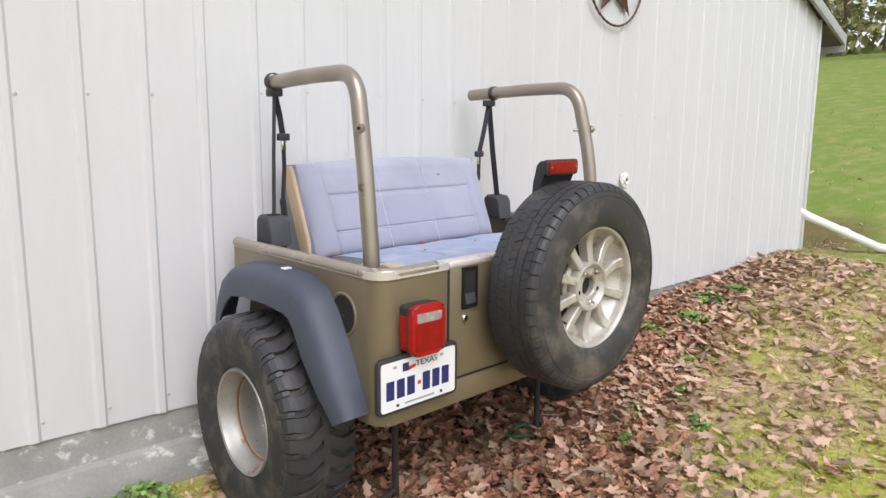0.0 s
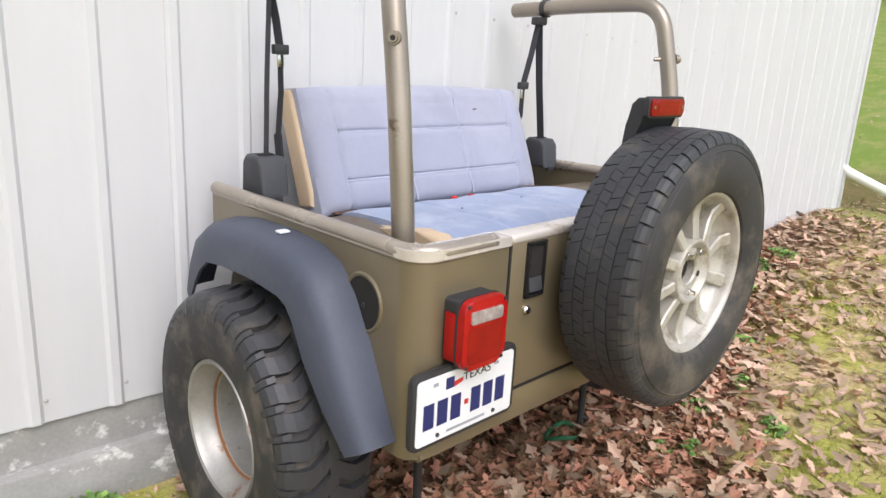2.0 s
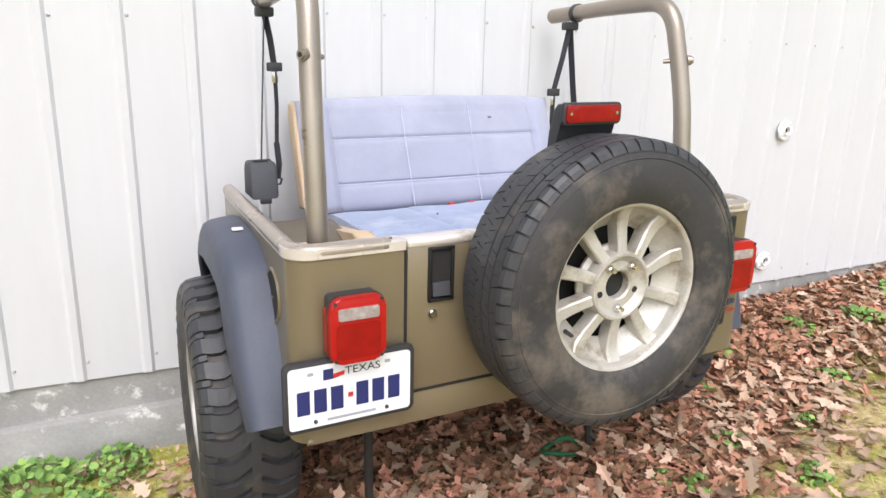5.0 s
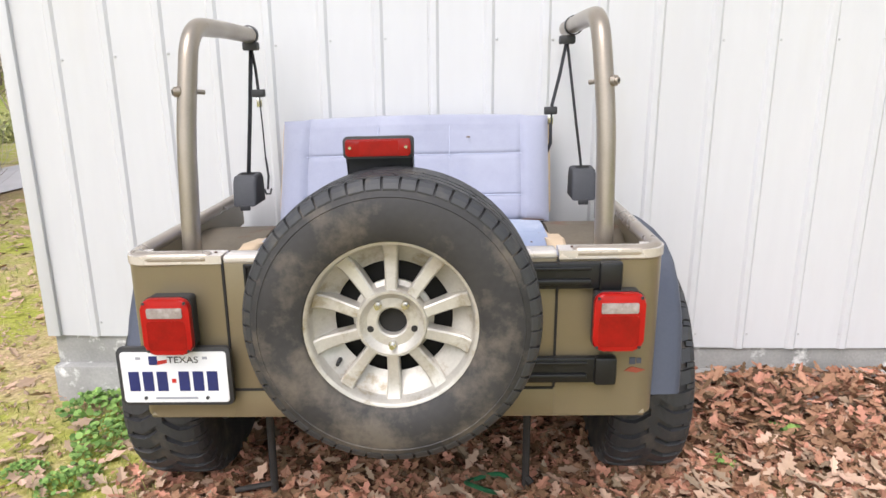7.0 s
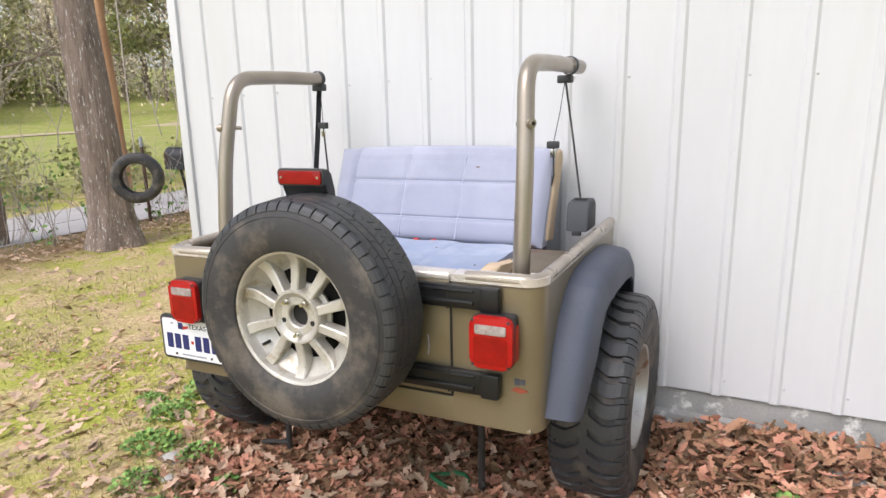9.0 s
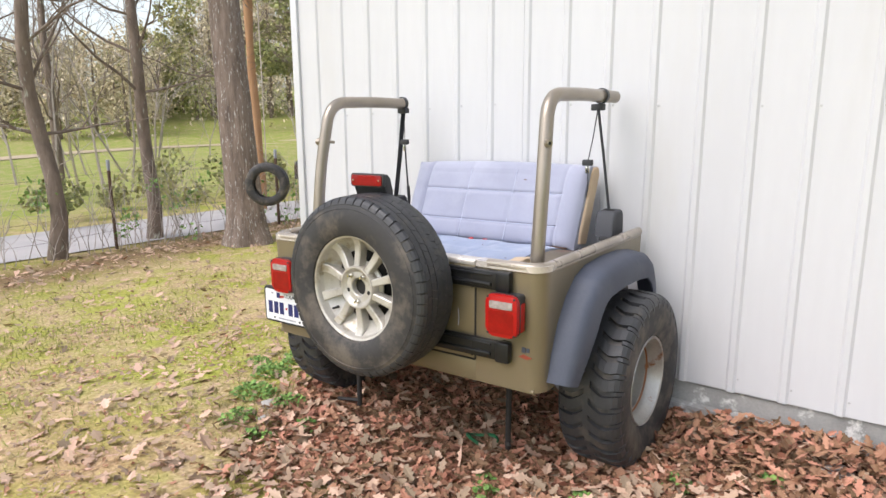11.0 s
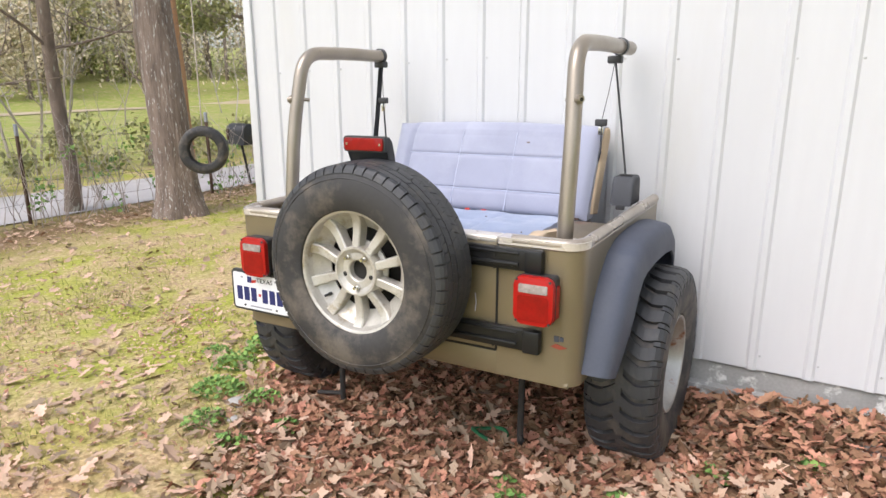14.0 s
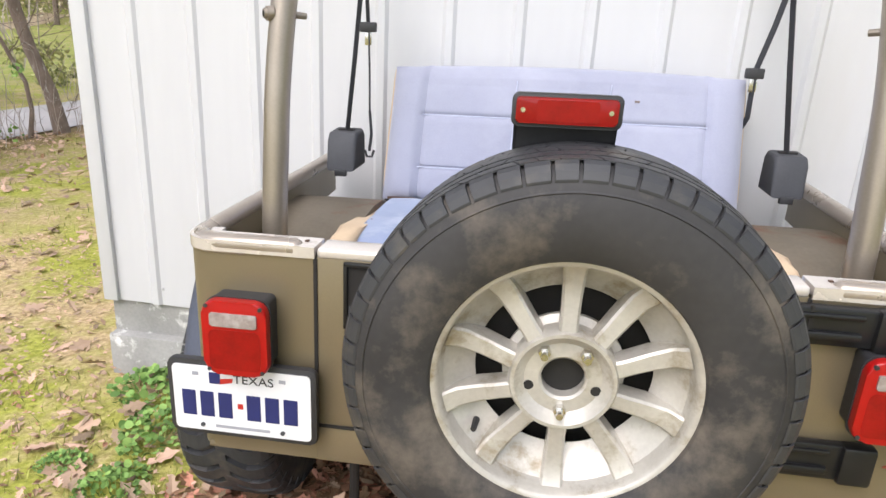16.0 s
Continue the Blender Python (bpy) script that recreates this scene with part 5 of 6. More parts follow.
def make_leaves():
    pts, tris = leaf_shape()
    # deep litter round the bench and along the wall
    pl, g = on_ground(26000, -1.2, 3.4, -2.0, -0.03, lambda x, y: mould_at(x, y) ** 1.2, 11)
    heap = 0.09 * np.exp(-((pl[:, 0] - 1.4) / 0.6) ** 2 - ((pl[:, 1] + 0.2) / 0.25) ** 2) + 0.02
    v, f = scatter(pts, tris, pl, g.uniform(0.030, 0.080, len(pl)), 0.48, g.uniform(0.004, 1.0, len(pl)) * heap + 0.008, 12)
    raw_mesh("leaf_litter", v, f, "leaf", "deep litter of curled brown oak leaves", "leaves")
    pl, g = on_ground(9500, -1.6, 5.2, -2.6, -0.03, lambda x, y: 0.13 + 0.24 * mould_at(x, y) + 0.8 * smooth01((x - 0.6) / 0.6) * smooth01((y + 1.25) / 0.5) + 0.55 * np.exp(-((y + 1.5) / 0.35) ** 2) * smooth01((x + 1.1) / 0.4), 13)
    v, f = scatter(pts, tris, pl, g.uniform(0.035, 0.10, len(pl)), 0.35, g.uniform(0.014, 0.045, len(pl)), 14)
    raw_mesh("pale_leaves", v, f, "pale_leaf", "pale dry leaves lying on top of the litter", "leaves")
    # scattered over the lawn, the fence line and the bank
    pl, g = on_ground(12000, -6.6, -0.2, -3.5, 5.5, lambda x, y: 0.20 + 0.5 * smooth01((y - 2.2) / 1.5) + 0.36 * np.clip(waves(x * 0.7, y * 0.6), 0, 1) + 0.6 * mould_at(x, y), 15)
    v, f = scatter(pts, tris, pl, 0.025 + 0.085 * g.uniform(0, 1, len(pl)) ** 2, 0.3, g.uniform(0.006, 0.03, len(pl)), 16)
    raw_mesh("lawn_leaves", v, f, "pale_leaf", "dry leaves strewn over the lawn", "leaves")
    pl, g = on_ground(6000, 1.0, 16.0, -4.5, 7.0, lambda x, y: 0.16 + 0.6 * mould_at(x, y), 17)
    pl = pl[~((pl[:, 0] < BX1) & (pl[:, 1] > -0.02))]
    v, f = scatter(pts, tris, pl, 0.025 + 0.08 * g.uniform(0, 1, len(pl)) ** 2, 0.3, g.uniform(0.006, 0.03, len(pl)), 18)
    raw_mesh("bank_leaves", v, f, "pale_leaf", "dry leaves strewn over the grass beside the barn", "leaves")


make_leaves()


def make_crumbs():
    """Broken leaf bits and straw on the lawn."""
    bit = np.array([(0, -0.22, 0), (0.55, -0.34, 0.10), (1, 0.05, 0.02), (0.45, 0.3, 0.12)])
    for name, mat, n, x0, x1, y0, y1, seed in (("leaf_crumbs", "pale_leaf", 30000, -4.5, 0.4, -3.6, 1.5, 81), ("leaf_crumbs", "pale_leaf", 16000, 0.4, 6.5, -3.6, 0.0, 83), ("brown_crumbs", "leaf", 9000, -3.0, 4.0, -3.0, -0.05, 85)):
        pl, g = on_ground(n, x0, x1, y0, y1, lambda x, y: 0.25 + 0.75 * np.clip(waves(x * 1.7 + 2, y * 1.3) * 0.8 + 0.4, 0, 1), seed)
        pl = pl[~((pl[:, 0] > BX0) & (pl[:, 0] < BX1) & (pl[:, 1] > -0.02))]
        v, f = scatter(bit, np.array([(0, 1, 2, 3)]), pl, 0.010 + 0.032 * g.uniform(0, 1, len(pl)) ** 2, 0.3, g.uniform(0.006, 0.016, len(pl)), seed + 1)
        raw_mesh(name, v, f, mat, "broken dry leaf bits strewn over the lawn", "leaves")


make_crumbs()


def make_grass():
    blade = np.array([(0.5 - 0.07, 0, 0), (0.5 + 0.07, 0, 0), (0.5, 0.35, 1.0)])
    tri = np.array([(0, 1, 2)])

    def sown(n, x0, x1, y0, y1, seed, h0, h1, dense):
        pl, g = on_ground(n, x0, x1, y0, y1, dense, seed)
        pl = pl[~((pl[:, 0] > BX0) & (pl[:, 0] < BX1) & (pl[:, 1] > -0.02))]
        v, f = scatter(blade, tri, pl, g.uniform(h0, h1, len(pl)), 0.35, np.zeros(len(pl)) - 0.002, seed + 1, (0.5, 1.5))
        return v, f
    cover = lambda x, y: (1 - 0.97 * mould_at(x, y)) * (1 - 0.8 * bare_at(x, y)) * (0.12 + 0.88 * np.clip(waves(x * 1.1, y * 0.9) * 1.4 + 0.35, 0, 1))
    v, f = sown(120000, -4.2, 4.2, -4.0, -0.05, 21, 0.015, 0.042, cover)
    raw_mesh("lawn_grass", v, f, "grass", "short yellow-green lawn grass", "grass")
    v, f = sown(46000, -7.0, -2.0, -3.5, 6.0, 23, 0.02, 0.05, cover)
    raw_mesh("far_grass", v, f, "grass", "short lawn grass towards the road", "grass")
    v, f = sown(40000, 4.0, 16.0, -4.0, 7.0, 25, 0.02, 0.06, cover)
    raw_mesh("bank_grass", v, f, "grass", "grass on the bank beside the barn", "grass")


make_grass()


def make_weed(name, seed, n, spreadr, high, at, label):
    """A low clump of small round leaves on thin stems."""
    g = np.random.default_rng(seed)
    t = thing(name, at, label, "weed", "weeds among the leaves")
    k = 7
    ang = np.linspace(0, 2 * np.pi, k, endpoint=False)
    disc = np.stack([0.5 + 0.5 * np.cos(ang), 0.5 * np.sin(ang), 0.06 * np.cos(2 * ang)], 1)
    disc = np.vstack([disc, [(0.5, 0, -0.04)]])
    tris = np.array([(i, (i + 1) % k, k) for i in range(k)])
    r, a = spreadr * np.sqrt(g.uniform(0, 1, n)), g.uniform(0, 2 * np.pi, n)
    h = high * (1 - (r / spreadr) ** 2 * 0.7) * g.uniform(0.35, 1, n)
    pl = np.stack([r * np.cos(a), r * np.sin(a) * 0.8, h], 1)
    v, f = scatter(disc, tris, pl, g.uniform(0.016, 0.040, n), 0.45, np.zeros(n), seed + 50, (0.6, 1.0))
    me = bpy.data.meshes.new("foliage")
    me.from_pydata(v.tolist(), [], f.tolist())
    me.materials.append(M["weed"])
    o = new("foliage", me)
    o.parent = t
    bm = fresh()
    for i in range(0, n, max(1, n // 24)):
        rod(bm, Vector(at) + Vector((pl[i][0] * 0.5, pl[i][1] * 0.5, -0.02)), Vector(at) + Vector(pl[i]), 0.0022, 0.0014, 5)
    part("stem", bm, "weed", t)
    return t


def z_at(x, y):
    return float(ground_z(np.array(x, float), np.array(y, float)))


def plant_weeds():
    big = make_weed("weed", 31, 200, 0.17, 0.11, (-1.36, -0.17, z_at(-1.36, -0.17)), "lush green clump of low weeds by the foundation")
    small = make_weed("weed", 32, 60, 0.075, 0.06, (0.575, -1.10, z_at(0.575, -1.10)), "small green weed among dry leaves")
    for x, y, s in ((-1.12, -0.14, 0.8), (-1.22, -0.42, 0.85), (-1.18, -0.70, 0.7), (-1.02, -0.95, 0.75), (-0.86, -1.18, 0.6), (-0.76, -0.92, 0.6), (-1.40, -0.62, 0.5)):
        c = copy_thing(big, pose(x, y, z_at(x, y), 0, 0, rng.uniform(0, 360)))
        c.scale = (s, s, s)
    for x, y, s in ((0.90, -0.93, 1.0), (1.15, -0.60, 0.9), (1.47, -0.39, 1.1), (2.05, -0.35, 1.5), (2.45, -0.42, 1.6), (0.51, -1.00, 0.8), (-0.62, -1.25, 1.0), (1.30, -0.95, 0.8), (1.75, -0.75, 1.0), (-0.50, -1.05, 0.9), (2.9, -0.3, 1.7), (1.0, -1.2, 0.9), (3.3, -0.35, 1.6)):
        c = copy_thing(small, pose(x, y, z_at(x, y), 0, 0, rng.uniform(0, 360)))
        c.scale = (s, s, s)


plant_weeds()


def make_stone(x, y, s, seed):
    g = random.Random(seed)
    bm = fresh()
    bmesh.ops.create_icosphere(bm, subdivisions=2, radius=1)
    for v in bm.verts:
        d = 1 + 0.25 * noise.noise(v.co * 1.3 + Vector((seed, 0, 0)))
        v.co = Vector((v.co.x * d * s, v.co.y * d * s * g.uniform(0.75, 0.8), v.co.z * d * s * 0.45))
    bmesh.ops.translate(bm, verts=bm.verts, vec=(x, y, z_at(x, y) + s * 0.02))
    tagged(part("stone", bm, "stone"), "pale flat stone half sunk among leaves", "stone", "stones in the yard")


for i, (x, y, s) in enumerate(((-0.86, -0.98, 0.055), (-0.76, -1.10, 0.035), (1.66, -0.20, 0.06))):
    make_stone(x, y, s, i)


def make_hose():
    bm = fresh()
    x, y = 0.31, -0.72
    pts = [(x + 0.075 * math.cos(a), y + 0.045 * math.sin(a), z_at(x, y) + 0.035 + 0.012 * math.sin(a * 2)) for a in np.linspace(0, 5.2, 24)]
    sweep(bm, pts, 0.008, 8)
    tagged(part("hose_loop", bm, "green_plastic"), "loop of green plastic hose half buried in leaves", "hose")


make_hose()


def make_road():
    n = 60
    ys = np.linspace(-40, 60, n)
    nx = -6.95 - 0.02 * (ys - 2) ** 2 * 0.02 + 0.115 * (ys - 0)
    wid = 2.25
    v = []
    for y, x in zip(ys, nx):
        for k in range(5):
            xx = x - wid * k / 4
            v.append((xx, y, float(ground_z(np.array(xx), np.array(y))) + 0.02 + 0.03 * math.sin(math.pi * k / 4)))
    v = np.array(v)
    i = (np.arange(n - 1)[:, None] * 5 + np.arange(4)[None]).ravel()
    f = np.stack([i, i + 5, i + 6, i + 1], 1)
    raw_mesh("road", v, f, "asphalt", "narrow pale worn asphalt lane", "road", "structure")
    ys = np.linspace(-30, 30, 50)
    v = []
    for k in range(50):
        for j in range(2):
            x = -26 - 0.35 * k * 0.3 + j * 1.7 - 2.5 * math.sin(k * 0.12)
            y = 4 + k * 0.65
            v.append((x, y, float(ground_z(np.array(x), np.array(y))) + 0.03))
    i = np.arange(49) * 2
    raw_mesh("dirt_track", np.array(v), np.stack([i, i + 1, i + 3, i + 2], 1), "track", "pale dirt track across the field", "track", "structure")


make_road()


def limb(bm, p, d, length, r, depth, g, bend=0.25, up=0.12, seg=6, steps=4, min_r=0.006):
    """A tapered, crooked limb with side limbs."""
    pts, rad = [Vector(p)], [r]
    d = Vector(d).normalized()
    for k in range(steps):
        d = (d + Vector((g.uniform(-bend, bend), g.uniform(-bend, bend), g.uniform(-bend, bend) + up))).normalized()
        pts.append(pts[-1] + d * length / steps)
        rad.append(r * (1 - 0.6 * (k + 1) / steps))
    sweep(bm, pts, rad, seg)
    if depth > 0:
        for k in range(g.randint(2, 4)):
            i = g.randint(1, steps)
            side = Vector((g.uniform(-1, 1), g.uniform(-1, 1), g.uniform(-0.1, 0.8))).normalized()
            rr = max(min_r, rad[i] * 0.6)
            limb(bm, pts[i], (d + side * 1.3), length * g.uniform(0.45, 0.75), rr, depth - 1, g, bend * 1.2, up, max(4, seg - 1), steps, min_r)


def make_oak():
    x, y = -5.24, 2.27
    z = z_at(x, y)
    t = thing("oak_tree", (x, y, z), "large oak with lichen-flecked grey bark and bare limbs", "tree")
    g = random.Random(5)
    bm = fresh()
    seg, rows = 40, []
    for k in range(41):
        h = -0.15 + 9.0 * (k / 40) ** 1.3
        r = 0.225 + 0.105 * math.exp(-max(h, 0) / 0.22) - 0.014 * h
        ring = []
        for i in range(seg):
            a = 2 * math.pi * i / seg
            root = 1 + 0.09 * math.exp(-max(h, 0) / 0.3) * math.sin(a * 5 + 0.6) + 0.05 * math.sin(a * 3 + h * 0.7)
            ridge = 0.004 * math.sin(a * 19 + 1.5 * math.sin(h * 2.3)) + 0.008 * noise.noise(Vector((math.cos(a) * 4, math.sin(a) * 4, h * 3)))
            rr = r * root + ridge
            ring.append(bm.verts.new((x - 0.055 * h + rr * math.cos(a), y + rr * math.sin(a), z + h)))
        rows.append(ring)
    for r0, r1 in zip(rows, rows[1:]):
        for i in range(seg):
            j = (i + 1) % seg
            bm.faces.new((r0[i], r0[j], r1[j], r1[i]))
    part("trunk", bm, "bark", t)
    for dx, dy, dz, h, ln in ((1.0, 0.1, 0.10, 4.3, 2.4), (0.8, -0.5, 0.5, 4.2, 3), (-0.9, 0.3, 0.5, 4.6, 3.2), (0.2, 0.9, 0.6, 5.2, 3), (-0.5, -0.8, 0.6, 5.4, 3)):
        bm = fresh()
        limb(bm, (x - 0.055 * h, y, z + h), (dx, dy, dz), ln, 0.085, 3, g, 0.2, 0.03)
        part("limb", bm, "bark", t)


make_oak()


def make_thin_tree(x, y, lean, height, r, seed, label, low=1.3):
    z = z_at(x, y)
    t = thing("bare_tree", (x, y, z), label, "tree", "bare trees along the lane")
    g = random.Random(seed)
    bm = fresh()
    pts, rad = [Vector((x, y, z - 0.1))], [r * 1.25]
    n = 12
    for k in range(1, n + 1):
        h = height * k / n
        pts.append(Vector((x + lean[0] * h + 0.10 * math.sin(k * 1.15 + seed), y + lean[1] * h + 0.07 * math.sin(k * 0.9), z + h)))
        rad.append(r * (1 - 0.6 * k / n))
    sweep(bm, pts, rad, 12)
    part("trunk", bm, "bark_thin", t)
    k = 3
    while k < n:
        if pts[k].z - z > low:
            for _ in range(2):
                bm = fresh()
                d = Vector((g.uniform(-1, 1), g.uniform(-1, 1), g.uniform(0.05, 0.6)))
                limb(bm, pts[k], d, g.uniform(0.9, 2.0), rad[k] * 0.30, 3, g, 0.25, 0.04, 5, 4, 0.004)
                part("limb", bm, "bark_thin", t)
        k += 1


make_thin_tree(-6.91, 1.95, (-0.035, 0.02), 6.0, 0.095, 2, "crooked young tree with bare grey-brown branches", 1.6)
make_thin_tree(-6.70, 0.54, (-0.012, 0.0), 6.0, 0.098, 7, "straight bare tree forking above the fence", 1.2)
make_thin_tree(-6.08, 5.58, (-0.24, -0.03), 6.0, 0.085, 21, "slender leaning tree with brown bark by the lane", 1.8)
make_thin_tree(-6.20, 5.13, (-0.12, 0.0), 4.0, 0.028, 25, "thin sapling with small twigs by the lane", 1.0)
make_thin_tree(-8.9, 0.15, (-0.05, 0.02), 6.5, 0.10, 9, "bare tree with a pale trunk beyond the lane", 1.6)
make_thin_tree(-10.2, 5.6, (0.02, 0.03), 6.0, 0.09, 12, "thin bare tree beyond the lane", 1.0)
make_thin_tree(-12.0, 3.0, (0.0, 0.03), 6.5, 0.09, 15, "thin bare tree in the field", 1.0)


def make_snag():
    x, y = -7.87, 4.6
    z = z_at(x, y)
    t = thing("dead_trunk", (x, y, z), "tall dead trunk stripped to orange wood", "tree")
    bm = fresh()
    pts = [(x + 0.03 * math.sin(k) - 0.008 * k, y, z - 0.1 + k * 0.6) for k in range(13)]
    sweep(bm, pts, [0.082 - 0.002 * k + 0.012 * math.sin(k * 2.3) for k in range(13)], 12)
    part("trunk", bm, "snag", t)


make_snag()


def make_swing():
    c = Vector((-4.03, 1.65, 0.585))
    t = thing("tyre_swing", tuple(c), "black tyre hung as a swing on a rope", "swing")
    bm = fresh()
    prof = [(0.140, 0.045), (0.150, 0.062), (0.185, 0.072), (0.215, 0.066), (0.232, 0.05), (0.238, 0.0), (0.232, -0.05), (0.215, -0.066), (0.185, -0.072), (0.150, -0.062), (0.140, -0.045), (0.152, -0.035), (0.205, -0.04), (0.222, 0.0), (0.205, 0.04), (0.152, 0.035)]
    revolve(bm, prof, (0, 0, 0), "x", 48)
    bmesh.ops.rotate(bm, verts=bm.verts, cent=(0, 0, 0), matrix=Matrix.Rotation(radians(-52), 3, "Z"))
    bmesh.ops.translate(bm, verts=bm.verts, vec=c)
    part("tyre", bm, "rubber", t)
    part("rope", sweep(fresh(), [c + Vector((0, 0, 0.21)), c + Vector((0.01, 0, 1.2)), c + Vector((-0.05, 0.05, 3.36))], 0.007, 6), "twig", t)


make_swing()


def make_letter_box():
    x, y = -6.48, 4.60
    z = z_at(x, y)
    t = thing("mailbox", (x, y, z), "black mailbox on a thin leaning metal post by the lane", "mailbox")
    part("post", rod(fresh(), (x, y, z - 0.1), (x - 0.15, y - 0.02, z + 0.68), 0.02, seg=8), "iron", t)
    bm = fresh()
    pts = [(-0.13, 0.0), (0.13, 0.0)] + [(0.13 * math.cos(a), 0.20 + 0.12 * math.sin(a)) for a in np.linspace(0, math.pi, 9)]
    prism(bm, [(y + a, z + 0.62 + b) for a, b in pts], "x", x - 0.34, x + 0.04, 0.008)
    part("box", bm, "black", t)
    part("flag", box(fresh(), x - 0.30, x - 0.27, y - 0.16, y - 0.135, z + 0.70, z + 0.86, 0.004), "rust", t)


make_letter_box()


def make_fence():
    posts = [(-6.65, 1.27), (-6.35, 3.7), (-6.9, -1.2), (-7.1, -3.7)]
    t = thing("wire_fence", (-6.3, 1.0, z_at(-6.3, 1.0)), "sagging wire fence on rusty steel posts by the lane", "fence")
    tops = []
    for x, y in posts:
        z = z_at(x, y)
        p = part("post", box(fresh(), x - 0.02, x + 0.02, y - 0.014, y + 0.014, z - 0.2, z + 1.15, 0.003), "rust", t)
        part("post_cap", box(fresh(), x - 0.021, x + 0.021, y - 0.015, y + 0.015, z + 1.02, z + 1.155, 0.003), "grey_ink", p)
        tops.append((x, y, z))
    tops.sort(key=lambda p: p[1])
    for h in (0.25, 0.5, 0.75, 1.0):
        bm = fresh()
        pts = []
        for (x0, y0, z0), (x1, y1, z1) in zip(tops, tops[1:]):
            for k in range(6):
                s = k / 6
                pts.append((x0 + (x1 - x0) * s, y0 + (y1 - y0) * s, z0 + (z1 - z0) * s + h - 0.05 * math.sin(math.pi * s)))
        sweep(bm, pts, 0.0016, 5)
        part("wire", bm, "iron", t)


make_fence()


def leaf_cloud(centres, radii, per, size, seed):
    """Small leaf faces gathered in uneven clumps."""
    g = np.random.default_rng(seed)
    pos = []
    for c, r, n in zip(centres, radii, per):
        d = g.normal(0, 1, (n, 3))
        d /= np.linalg.norm(d, axis=1)[:, None]
        rr = np.asarray(r) * g.uniform(0.25, 1.0, (n, 1)) ** 0.6
        pos.append(np.asarray(c) + d * rr)
    pos = np.concatenate(pos)
    quad = np.array([(0, -0.25, 0), (0.5, -0.4, 0.08), (1, 0, 0), (0.5, 0.4, 0.08)])
    return scatter(quad, np.array([(0, 1, 2, 3)]), pos, g.uniform(size * 0.6, size * 1.4, len(pos)), 0.9, np.zeros(len(pos)), seed + 1)


def make_woods():
    """Far woods beyond the field: trunks and mixed crowns in one mass."""
    g = np.random.default_rng(41)
    for name, mat, n, seed, label, rng_d in (("far_evergreens", "evergreen", 46, 42, "mixed evergreens beyond the field, haze in their pale colour", (46, 72)), ("far_spring_trees", "spring", 125, 44, "pale early-spring trees beyond the field", (40, 66))):
        cs, rs, ps = [], [], []
        bm = fresh()
        for _ in range(n):
            a = radians(g.uniform(112, 186))
            d = g.uniform(*rng_d)
            x, y = d * math.cos(a), d * math.sin(a) - 2
            z = float(ground_z(np.array(x), np.array(y)))
            h = (g.uniform(3.4, 5.6) + 3.6 * math.exp(-((math.degrees(a) - 133) / 12) ** 2)) * (1.6 if a < radians(147) else 1.05)
            w = h * g.uniform(0.20, 0.32)
            rod(bm, (x, y, z - 0.3), (x + g.uniform(-0.4, 0.4), y, z + h * 0.8), 0.14, 0.04, 6)
            for k in range(9):
                s = (k + 0.5) / 9
                cs.append((x + g.normal(0, w * 0.35), y + g.normal(0, w * 0.35), z + h * (0.10 + 0.9 * s)))
                rs.append(w * (1.25 - 0.8 * s) * g.uniform(0.6, 1.1))
                ps.append(260 if mat == "evergreen" else 150)
        v, f = leaf_cloud(cs, rs, ps, 0.26 if mat == "evergreen" else 0.19, seed)
        raw_mesh(name, v, f, mat, label, "woods")
        tagged(part(name + "_trunks", bm, "bark_thin"), "trunks of far trees", "woods", kind="stuff")


make_woods()


def make_brush():
    """Bushes and brambles along the lane and fence."""
    g = np.random.default_rng(51)
    cs, rs, ps = [], [], []
    for _ in range(60):
        y = g.uniform(-4, 16)
        x = -9.9 - 0.05 * y + g.normal(0, 0.6) - 0.06 * abs(y - 2)
        h = g.uniform(0.05, 0.65)
        cs.append((x, y, float(ground_z(np.array(x), np.array(y))) + h))
        rs.append(g.uniform(0.2, 0.45))
        ps.append(110)
    v, f = leaf_cloud(cs, rs, ps, 0.10, 52)
    raw_mesh("hedge_brush", v, f, "evergreen", "green brush along the far side of the lane", "bushes")
    cs, rs, ps = [], [], []
    for _ in range(46):
        y = g.uniform(-3, 5)
        x = -6.70 + 0.1 * y + g.normal(0, 0.12)
        cs.append((x, y, float(ground_z(np.array(x), np.array(y))) + g.uniform(0.05, 0.9)))
        rs.append(g.uniform(0.10, 0.22))
        ps.append(16)
    v, f = leaf_cloud(cs, rs, ps, 0.06, 53)
    raw_mesh("fence_vines", v, f, "weed", "green vines and weeds along the fence", "bushes")
    r = random.Random(8)
    bm = fresh()
    for _ in range(150):
        y = r.uniform(-3, 6)
        x = -6.70 + 0.1 * y + r.gauss(0, 0.22)
        z = z_at(x, y)
        limb(bm, (x, y, z - 0.02), (r.uniform(-0.3, 0.3), r.uniform(-0.3, 0.3), 1), r.uniform(0.4, 1.1), 0.006, 1, r, 0.3, 0.1, 4, 4, 0.003)
    tagged(part("brambles", bm, "twig"), "thin bare bramble stems along the fence", "bushes", kind="stuff")
    bm = fresh()
    for _ in range(64):
        y = r.uniform(-6, 26)
        x = r.uniform(-24, -10.5)
        limb(bm, (x, y, z_at(x, y)), (r.uniform(-0.2, 0.2), r.uniform(-0.2, 0.2), 1), r.uniform(2.2, 4.6), 0.032, 3, r, 0.24, 0.06, 4, 4, 0.007)
    tagged(part("bare_saplings", bm, "twig"), "bare grey saplings in the field", "saplings", kind="stuff")


make_brush()


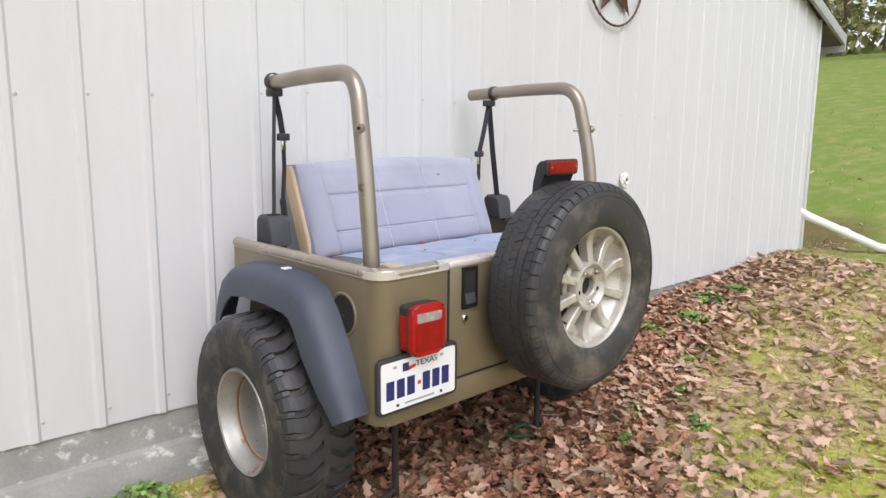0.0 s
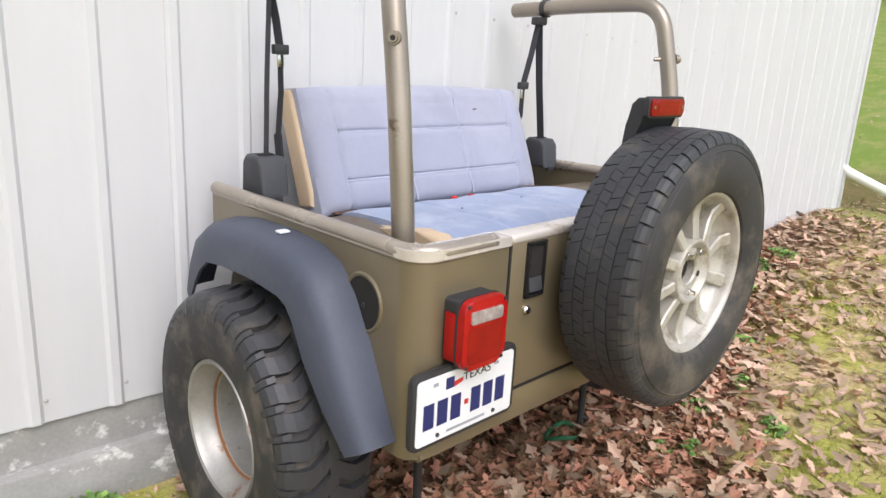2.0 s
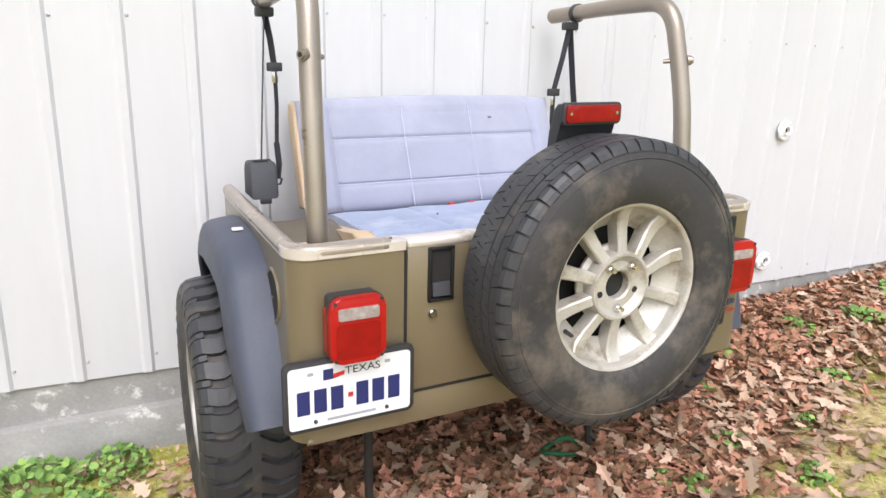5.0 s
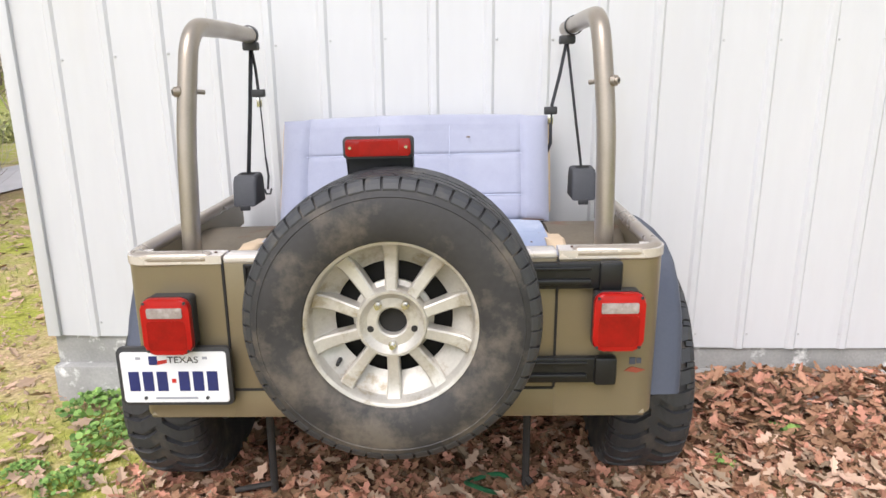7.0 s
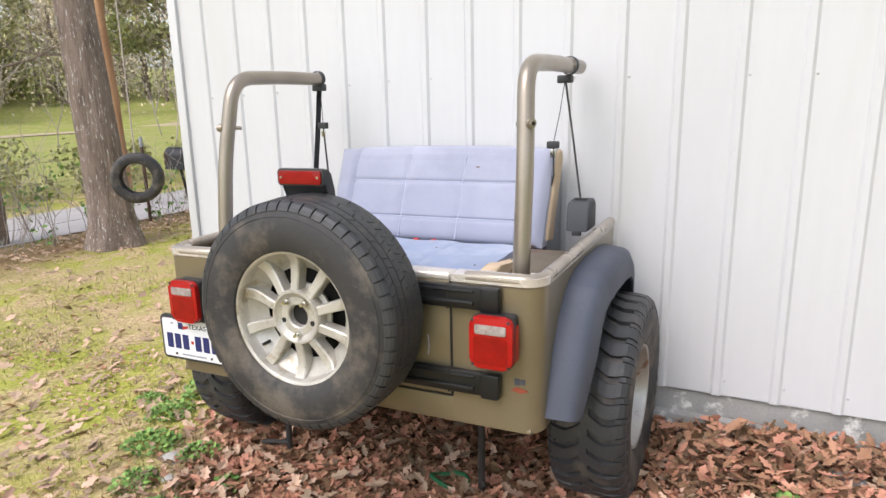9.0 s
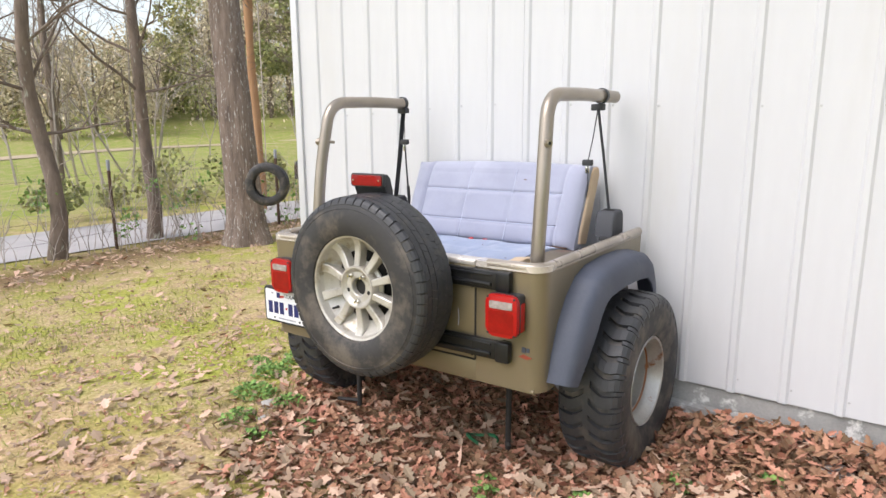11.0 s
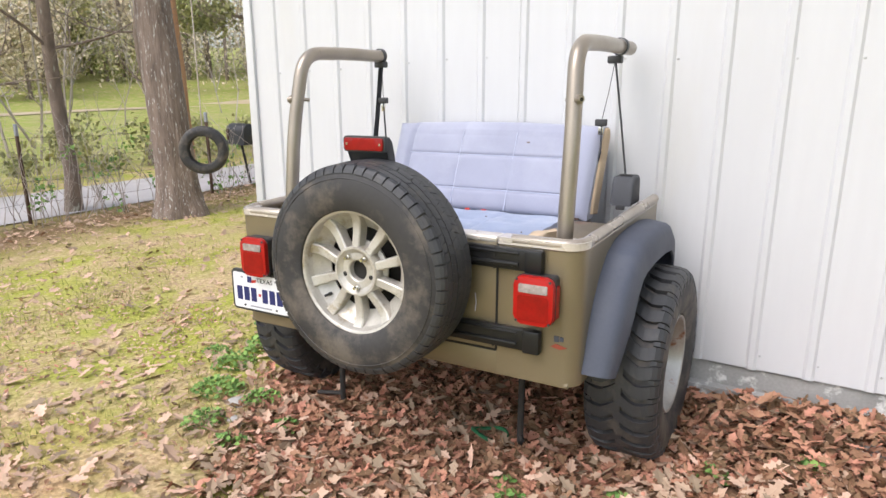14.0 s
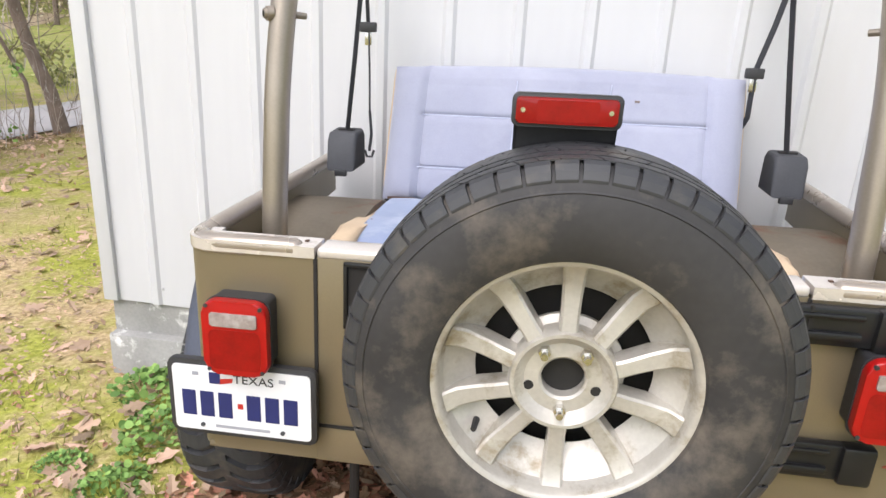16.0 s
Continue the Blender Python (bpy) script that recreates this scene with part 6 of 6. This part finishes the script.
def make_pine():
    """Pine boughs hanging over the lane."""
    x, y = -9.2, 7.5
    z = z_at(x, y)
    t = thing("pine_tree", (x, y, z), "pine with drooping green boughs beyond the oak", "tree")
    r = random.Random(3)
    part("trunk", sweep(fresh(), [(x, y, z - 0.1), (x + 0.05, y, z + 3), (x, y + 0.1, z + 7)], [0.16, 0.12, 0.06], 10), "bark_thin", t)
    cs, rs, ps = [], [], []
    bm = fresh()
    for k in range(26):
        h = r.uniform(2.6, 6.6)
        a = r.uniform(0, 2 * math.pi)
        ln = r.uniform(1.0, 2.4)
        tip = (x + ln * math.cos(a), y + ln * math.sin(a), z + h + r.uniform(-0.3, 0.3))
        rod(bm, (x, y, z + h), tip, 0.03, 0.008, 5)
        for s in (0.45, 0.7, 0.95):
            cs.append((x + ln * s * math.cos(a), y + ln * s * math.sin(a), z + h))
            rs.append(r.uniform(0.25, 0.42))
            ps.append(110)
    part("boughs", bm, "bark_thin", t)
    v, f = leaf_cloud(cs, rs, ps, 0.11, 61)
    me = bpy.data.meshes.new("crown")
    me.from_pydata((v - np.array((x, y, z))).tolist(), [], f.tolist())
    me.materials.append(M["evergreen"])
    o = new("crown", me)
    o.parent = t


make_pine()


def make_ridge_trees():
    """Woods at the top of the grass bank."""
    r = random.Random(14)
    bm = fresh()
    for _ in range(60):
        y = r.uniform(-6, 26)
        x = r.uniform(30, 40)
        limb(bm, (x, y, z_at(x, y) - 0.2), (r.uniform(-0.1, 0.1), r.uniform(-0.1, 0.1), 1), r.uniform(5, 9), 0.16, 2, r, 0.15, 0.1, 5, 4, 0.02)
    tagged(part("bank_woods", bm, "bark_thin"), "bare woods along the top of the grass bank", "woods", kind="stuff")
    g = np.random.default_rng(71)
    cs = [(x, y, float(ground_z(np.array(x), np.array(y))) + h) for x, y, h in zip(g.uniform(33, 44, 160), g.uniform(-8, 30, 160), g.uniform(0.3, 6, 160))]
    v, f = leaf_cloud(cs, [1.3] * 160, [60] * 160, 0.45, 72)
    raw_mesh("bank_evergreens", v, f, "evergreen", "evergreen brush along the top of the grass bank", "woods")


make_ridge_trees()


def make_power_line():
    bm = fresh()
    for dz in (0.0, 0.35):
        pts = [(-13 + 0.1 * k, -30 + 4 * k, 4.6 + dz - 0.5 * math.sin(math.pi * k / 15)) for k in range(16)]
        sweep(bm, pts, 0.012, 5)
    t = tagged(part("power_line", bm, "iron"), "two thin overhead wires along the lane", "wire", kind="structure")


make_power_line()
